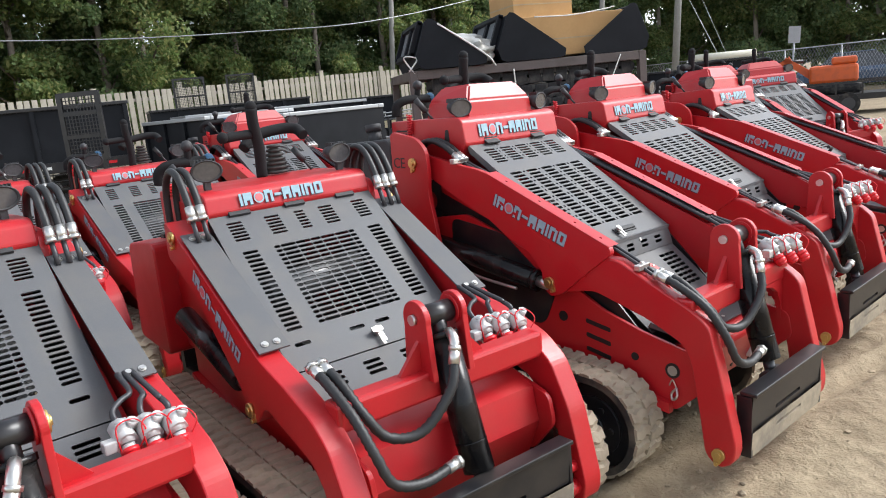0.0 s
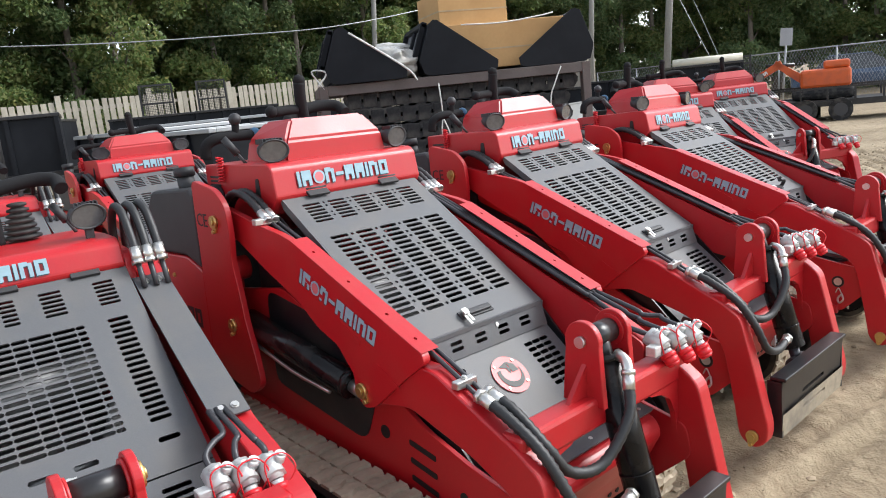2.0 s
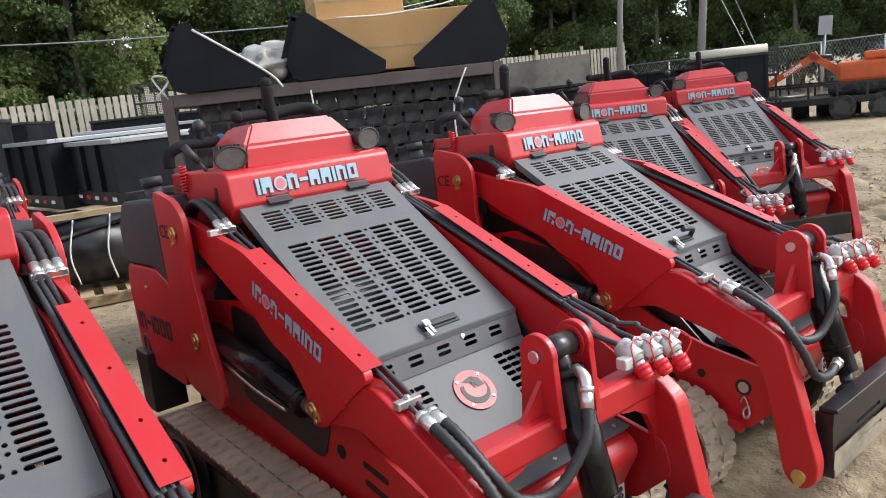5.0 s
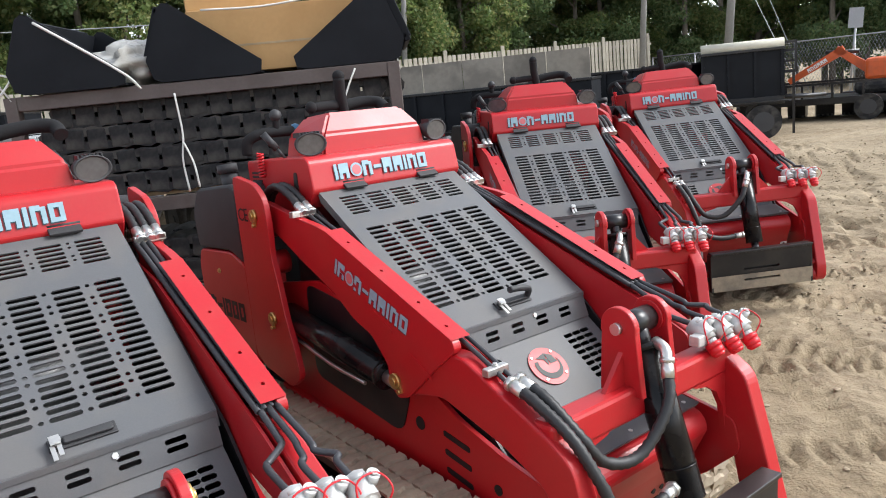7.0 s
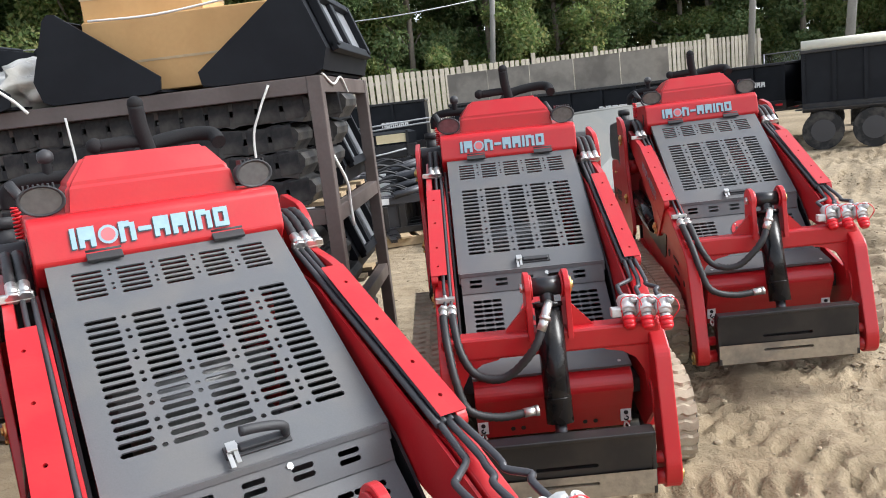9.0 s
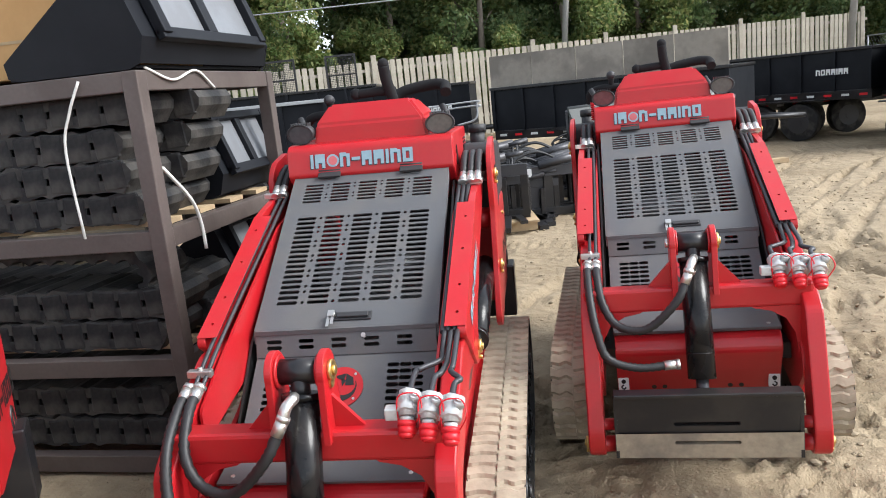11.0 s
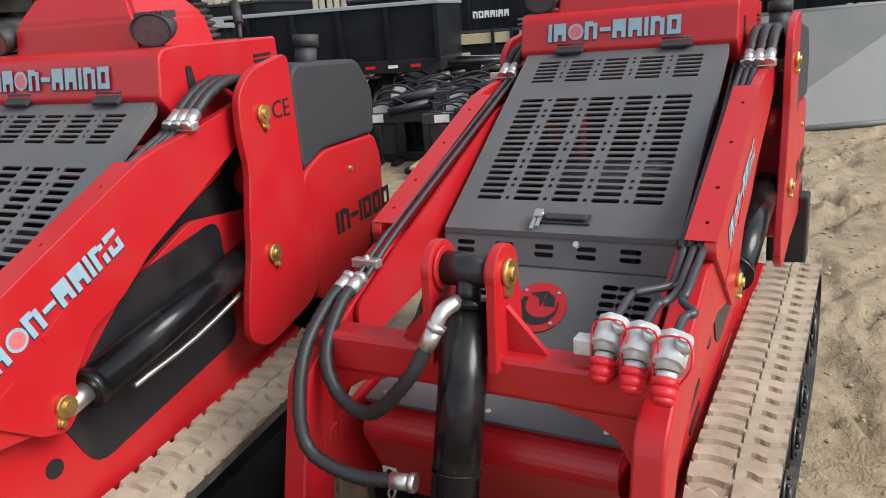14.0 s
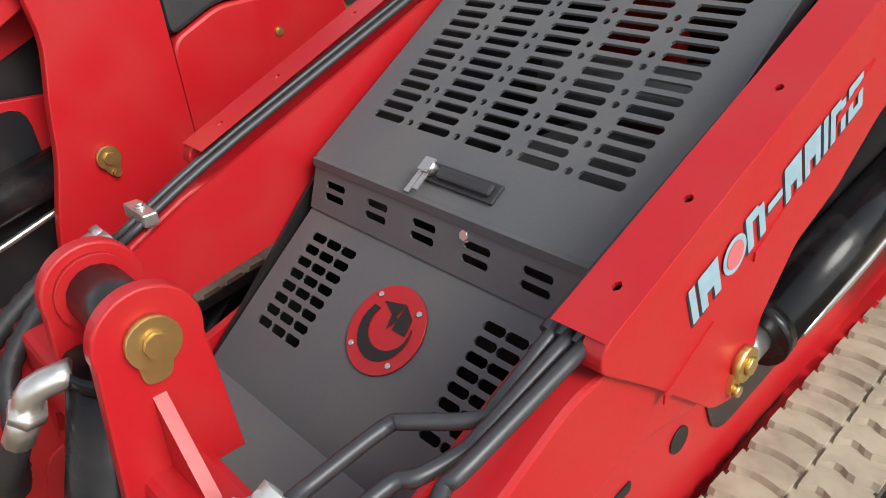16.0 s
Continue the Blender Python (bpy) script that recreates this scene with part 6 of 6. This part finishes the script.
def ramp_plate():
    r = thing("steel_ramp", "grey steel ramp plate leaning on a trailer", "ramp")
    a, b, c, d = Vector((-0.35, 5.95, 0.01)), Vector((1.95, 7.28, 0.01)), Vector((1.32, 7.75, 1.16)), Vector((-0.75, 6.95, 1.10))
    n = (b - a).cross(d - a).normalized() * 0.05
    bm = B()
    vs = [bm.verts.new(p) for p in (a, b, c, d)] + [bm.verts.new(p + n) for p in (a, b, c, d)]
    for f in ((0, 1, 2, 3), (4, 5, 6, 7), (0, 1, 5, 4), (1, 2, 6, 5), (2, 3, 7, 6), (3, 0, 4, 7)):
        bm.faces.new([vs[i] for i in f])
    bmesh.ops.recalc_face_normals(bm, faces=bm.faces)
    part("plate", bm, RAMP, r)
    for p, q in ((a, b), (b, c), (c, d)):
        bm = B()
        tube(bm, [p + n * 0.6, q + n * 0.6], 0.035, 6, 1)
        part("edge_bar", bm, RAMP, r)
    bm = B()
    for p, q in ((d, d - Vector((0, -0.35, 1.08))), (c, c - Vector((0, -0.3, 1.14)))):
        tube(bm, [p, q], 0.03, 6, 1)
    part("prop", bm, BLACK, r)


ramp_plate()
bm = B()
box(bm, (-0.16, -0.07, 0), (0.16, 0.07, 0.07), bevel=0.004)
ob = part("timber_block", bm, WOOD)
tagged(ob, "short pale timber block lying on sand", "timber")
ob.matrix_basis = pose(2.2, 8.2, 0.006, 0, 0, 20)


# ---- excavator, spare buckets, car, sign ----
def excavator():
    r = thing("mini_excavator", "orange mini excavator on a flat black trailer", "excavator", m=pose(9.3, 11.2, 0.52, 0, 0, -38))
    bm = B()
    box(bm, (-0.55, -0.5, 0.30), (0.65, 0.5, 0.78), bevel=0.08)
    part("upper_body", bm, ORANGE, r)
    for s in (-1, 1):
        bm = B()
        box(bm, (-0.75, s * 0.45 - 0.12, 0.0), (0.75, s * 0.45 + 0.12, 0.28), bevel=0.10)
        part("crawler", bm, RUBBER, r)
    bm = B()
    box(bm, (0.0, -0.45, 0.78), (0.62, 0.45, 0.98), bevel=0.06)
    part("engine_hood", bm, ORANGE, r)
    for p, q, w in (((-0.5, 0.55), (-1.1, 0.98), 0.12), ((-1.1, 0.98), (-2.1, 0.42), 0.11)):
        a, b = Vector((p[0], 0, p[1])), Vector((q[0], 0, q[1]))
        d = (b - a).normalized()
        n = Vector((-d.z, 0, d.x))
        bm = B()
        vs = [bm.verts.new(x + n * k * w + Vector((0, y, 0))) for y in (-0.09, 0.09) for x, k in ((a - d * 0.1, -0.8), (b + d * 0.1, -0.6), (b + d * 0.1, 0.6), (a - d * 0.1, 1.0))]
        for f in ((0, 1, 2, 3), (4, 5, 6, 7), (0, 1, 5, 4), (1, 2, 6, 5), (2, 3, 7, 6), (3, 0, 4, 7)):
            bm.faces.new([vs[i] for i in f])
        bmesh.ops.recalc_face_normals(bm, faces=bm.faces)
        part("boom", bm, ORANGE, r)
    bm = B()
    o = Vector((-1.75, -0.092, 0.55))
    glyphs(bm, o, (0.87, 0, 0.49), (-0.49, 0, 0.87), 0.09, "HU0HHH")
    part("maker_mark", bm, WHITE, r)
    bm = B()
    rod(bm, (-0.7, 0, 0.95), (-1.4, 0, 0.98), 0.05, 10)
    part("boom_ram", bm, BLACK, r)
    t = thing("flat_trailer", "flat black trailer carrying an orange excavator", "trailer", "trailers", pose(9.1, 11.1, 0, 0, 0, -38))
    bm = B()
    box(bm, (-2.4, -0.8, 0.36), (2.2, 0.8, 0.515), bevel=0.01)
    part("deck", bm, BLACK, t)
    for s in (-1, 1):
        for x in (-0.3, 0.5):
            wheel(t, x, s * 0.95, 0.28, 0.18)
        for i in range(8):
            bm = B()
            x = -2.3 + 0.62 * i
            box(bm, (x, s * 0.78, 0.515), (x + 0.05, s * 0.82, 0.80))
            part("stake", bm, BLACK, t)
        bm = B()
        box(bm, (-2.3, s * 0.78, 0.80), (2.1, s * 0.83, 0.85))
        part("side_rail", bm, BLACK, t)


excavator()
random.seed(8)
for k in range(6):
    x, y = 6.9 + k * 0.5, 13.4 - 0.32 * k
    r = thing("spare_bucket", "dark steel digging bucket standing on sand", "bucket", "spare buckets", pose(x, y, 0.004, 0, 0, -30 + random.uniform(-10, 10)))
    bm = B()
    prism(bm, rounded([(-0.18, 0.0), (0.18, 0.0), (0.24, 0.28), (0.16, 0.52), (-0.10, 0.56), (-0.22, 0.30)], 0.05), -0.2, 0.2, 0.006)
    part("shell", bm, BLACK, r)
    bm = B()
    for i in range(4):
        box(bm, (-0.17 + 0.1 * i, -0.27, 0.0), (-0.13 + 0.1 * i, -0.18, 0.06))
    part("teeth", bm, RAMP, r)


def car():
    r = thing("parked_car", "dark blue parked car beyond the yard fence", "car", m=pose(15.0, 17.0, 0.15, 0, 0, -40))
    bm = B()
    prism(bm, rounded([(-0.85, 0.35), (0.85, 0.35), (0.86, 0.85), (0.80, 0.95), (-0.80, 0.95), (-0.86, 0.85)], 0.08), -2.1, 2.1, 0.10)
    part("body", bm, BLUECAR, r)
    bm = B()
    a = [bm.verts.new(p) for p in ((-1.5, -0.75, 0.95), (1.2, -0.75, 0.95), (1.2, 0.75, 0.95), (-1.5, 0.75, 0.95), (-0.9, -0.62, 1.45), (0.45, -0.62, 1.45), (0.45, 0.62, 1.45), (-0.9, 0.62, 1.45))]
    for f in ((0, 1, 5, 4), (1, 2, 6, 5), (2, 3, 7, 6), (3, 0, 4, 7), (4, 5, 6, 7)):
        bm.faces.new([a[i] for i in f])
    bmesh.ops.recalc_face_normals(bm, faces=bm.faces)
    part("windows", bm, WINDOW, r)
    bm = B()
    box(bm, (-0.9, -0.62, 1.45), (0.45, 0.62, 1.49), bevel=0.015)
    part("roof", bm, BLUECAR, r)
    for x in (-1.3, 1.3):
        for s in (-1, 1):
            wheel(r, x, s * 0.80, 0.33, 0.2)


car()


def street_sign():
    r = thing("road_sign", "grey road sign on a thin post seen from behind", "sign", m=pose(9.9, 13.9, 0, 0, 4, -40))
    bm = B()
    rod(bm, (0, 0, 0), (0, 0, 2.55), 0.03, 8)
    part("post", bm, GALV, r)
    bm = B()
    box(bm, (-0.17, -0.04, 2.05), (0.17, -0.03, 2.55))
    part("sign_plate", bm, GALV, r)


street_sign()


# ---- fences, poles, wires, far building ----
def picket_fence():
    a, b = Vector((-17, 11.6, 0)), Vector((8.7, 25.2, 0))
    d = b - a
    n = int(d.length / 0.19)
    r = thing("picket_fence", "weathered pale picket fence along the yard", "fence")
    u = d.normalized()
    yaw = math.atan2(u.y, u.x)
    bm = B()
    box(bm, (-0.07, -0.012, 0), (0.07, 0.012, 2.38))
    me = None
    for i in range(n):
        p = a + u * (0.19 * i)
        if me is None:
            ob = part("picket", bm, FENCE, r)
            me = ob.data
        else:
            ob = new("picket", me)
            ob.parent = r
        ob.matrix_basis = Matrix.Translation((p.x, p.y, 0.012 * i * 0.19 + 0.02 * noise.noise((i * 3.1, 0, 0)))) @ Matrix.Rotation(yaw, 4, "Z") @ Matrix.Rotation(radians(1.5 * noise.noise((i * 1.7, 5, 0))), 4, "Y")
    for z in (0.5, 2.1):
        bm = B()
        box(bm, (0, 0.014, z), (d.length, 0.06, z + 0.09))
        ob = part("fence_rail", bm, FENCE, r)
        ob.matrix_basis = Matrix.Translation(a) @ Matrix.Rotation(yaw, 4, "Z") @ Matrix.Rotation(-math.atan(0.012), 4, "Y")
    for i in range(int(d.length / 2.4) + 1):
        p = a + u * (2.4 * i)
        bm = B()
        box(bm, (-0.07, -0.06, 0), (0.07, -0.014, 2.55 + 0.012 * 2.4 * i))
        ob = part("fence_post", bm, FENCE, r)
        ob.matrix_basis = Matrix.Translation(p) @ Matrix.Rotation(yaw, 4, "Z")


picket_fence()


def wire_fence():
    r = thing("chain_link_fence", "grey chain-link fence beside the road", "fence")
    a, b = Vector((8.7, 25.2, 0)), Vector((17.0, 11.5, 0))
    d = b - a
    u = d.normalized()
    k = 8
    for i in range(k + 1):
        p = a + d * i / k
        bm = B()
        rod(bm, p, p + Vector((0, 0, 1.95)), 0.03, 8)
        part("fence_post", bm, GALV, r)
    bm = B()
    tube(bm, [a + Vector((0, 0, 1.93)), b + Vector((0, 0, 1.93))], 0.022, 6, 1)
    part("top_rail", bm, GALV, r)
    bm = B()
    n = int(d.length / 0.11)
    for i in range(n):
        for s in (-1, 1):
            p = a + u * 0.11 * i
            q = p + u * (s * 1.0) + Vector((0, 0, 1.9))
            tube(bm, [p, q], 0.004, 3, 1)
    tagged(part("wire_mesh", bm, GALV, r), kind="stuff")


wire_fence()


def utility_pole(x, y, h, r0, lean, label="grey weathered utility pole leaning slightly"):
    bm = B()
    rod(bm, (0, 0, 0), (0, 0, h), r0, 12, r0 * 0.75)
    ob = part("utility_pole", bm, POLE)
    tagged(ob, label, "pole", "poles")
    ob.matrix_basis = pose(x, y, -0.05, 0, lean, 0)
    return ob


utility_pole(-1.55, 22.5, 9, 0.11, 5)
utility_pole(10.2, 22.0, 9, 0.16, 5)
utility_pole(7.4, 23.0, 9, 0.12, 4)
utility_pole(1.6, 26.5, 9, 0.12, 5)


def wire(pts, r, name="overhead_cable", label="pale overhead cable sagging across the yard"):
    bm = B()
    tube(bm, pts, r, 5, 8)
    return tagged(part(name, bm, GALV), label, "cable", "cables")


wire([(-22, 11.0, 4.7), (-12, 11.8, 3.75), (-6, 13.2, 3.62), (-1.5, 15.0, 3.95), (7.0, 22.9, 6.0)], 0.014)
wire([(10.2, 22.0, 7.5), (12.4, 20.0, 0.0)], 0.012, "guy_wire", "thin guy wire from a pole to the ground")
wire([(10.2, 22.0, 6.0), (11.6, 19.0, 0.0)], 0.012, "guy_wire", "thin guy wire from a pole to the ground")


# ---- woods ----
def leaf_cloud(seed, count, centres, size, name, mat, parent=None):
    rng = np.random.default_rng(seed)
    c = np.array(centres, float)
    pick = rng.integers(0, len(c), count)
    dirs = rng.normal(size=(count, 3))
    dirs /= np.linalg.norm(dirs, axis=1)[:, None]
    rad = rng.random(count) ** 0.45
    p = c[pick, :3] + dirs * (c[pick, 3] * rad)[:, None] * np.array([1, 1, 0.75])
    u = rng.normal(size=(count, 3))
    u /= np.linalg.norm(u, axis=1)[:, None]
    w = rng.normal(size=(count, 3))
    v = np.cross(u, w)
    v /= np.linalg.norm(v, axis=1)[:, None]
    s = size * (0.55 + 0.9 * rng.random(count))[:, None]
    quad = np.stack([p - u * s, p + v * s * 0.55, p + u * s, p - v * s * 0.55], axis=1).reshape(-1, 3)
    me = bpy.data.meshes.new(name)
    me.from_pydata(quad.tolist(), [], np.arange(count * 4).reshape(-1, 4).tolist())
    me.materials.append(mat)
    ob = new(name, me)
    if parent is not None:
        ob.parent = parent
    return ob


def tree(seed, h, mat):
    rng = random.Random(seed)
    r = thing("tree", "tall leafy tree in full green leaf behind the fence", "tree", "woods")
    bm = B()
    rod(bm, (0, 0, 0), (0.15, 0, h * 0.55), 0.15, 9, 0.09)
    rod(bm, (0.15, 0, h * 0.55), (0.0, 0.1, h * 0.92), 0.10, 7, 0.03)
    part("trunk", bm, BARK, r)
    centres = []
    for k in range(44):
        z = h * (0.16 + 0.82 * rng.random())
        spread = 2.1 * (1 - 0.5 * abs(z / h - 0.5)) * rng.uniform(0.25, 1)
        a = rng.uniform(0, math.tau)
        centres.append((math.cos(a) * spread, math.sin(a) * spread, z, rng.uniform(0.45, 0.95)))
    for c in centres[:9]:
        bm = B()
        tube(bm, [(0.08, 0, c[2] * 0.75), (c[0] * 0.5, c[1] * 0.5, c[2] * 0.9), c[:3]], 0.035, 5, 3)
        part("limb", bm, BARK, r)
    leaf_cloud(seed, 30000, centres, 0.075, "crown", mat, r)
    return r


kinds = [tree(1, 8.5, LEAF), tree(2, 10.0, LEAFDARK), tree(3, 9.0, LEAF), tree(5, 11.5, LEAFDARK)]
rng = random.Random(21)
a, b = Vector((-26, 9.0)), Vector((13, 29.5))
n = Vector((-(b - a).y, (b - a).x)).normalized()
places = [(9.5, 30.5), (11.5, 29.0), (13.5, 29.5), (12.0, 33.0), (15.5, 30.0), (8.0, 29.5), (17, 26.5), (18.5, 27)]
for row, step in ((2.6, 2.3), (5.2, 2.6), (8.5, 3.2)):
    k = int((b - a).length / step)
    for i in range(k):
        p = a.lerp(b, (i + rng.uniform(0.1, 0.9)) / k) + n * (row + rng.uniform(-0.8, 0.8))
        places.append((p.x, p.y))
for i in range(13):
    q = Vector((15, 31)).lerp(Vector((34, 17)), i / 12)
    places.append((q.x + rng.uniform(-1, 1), q.y + rng.uniform(-1, 1)))
    places.append((q.x + 4 + rng.uniform(-1, 1), q.y + 4 + rng.uniform(-1, 1)))
for i, (x, y) in enumerate(places):
    m = pose(x, y, -0.1, 0, 0, rng.uniform(0, 360))
    if i < 4:
        kinds[i].matrix_basis = m
    else:
        copy_thing(kinds[rng.randrange(4)], m)
under = []
for i in range(420):
    p = a.lerp(b, rng.random()) + n * rng.uniform(2.0, 10)
    under.append((p.x, p.y, rng.uniform(0.4, 6.5), rng.uniform(0.6, 1.3)))
for i in range(160):
    q = Vector((13, 30)).lerp(Vector((34, 16)), rng.random())
    under.append((q.x + rng.uniform(0, 3), q.y + rng.uniform(0, 3), rng.uniform(0.4, 5.0), rng.uniform(0.6, 1.2)))
tagged(leaf_cloud(77, 150000, under, 0.10, "undergrowth", LEAFDARK), "dense dark green undergrowth along the woods", "undergrowth", kind="stuff")
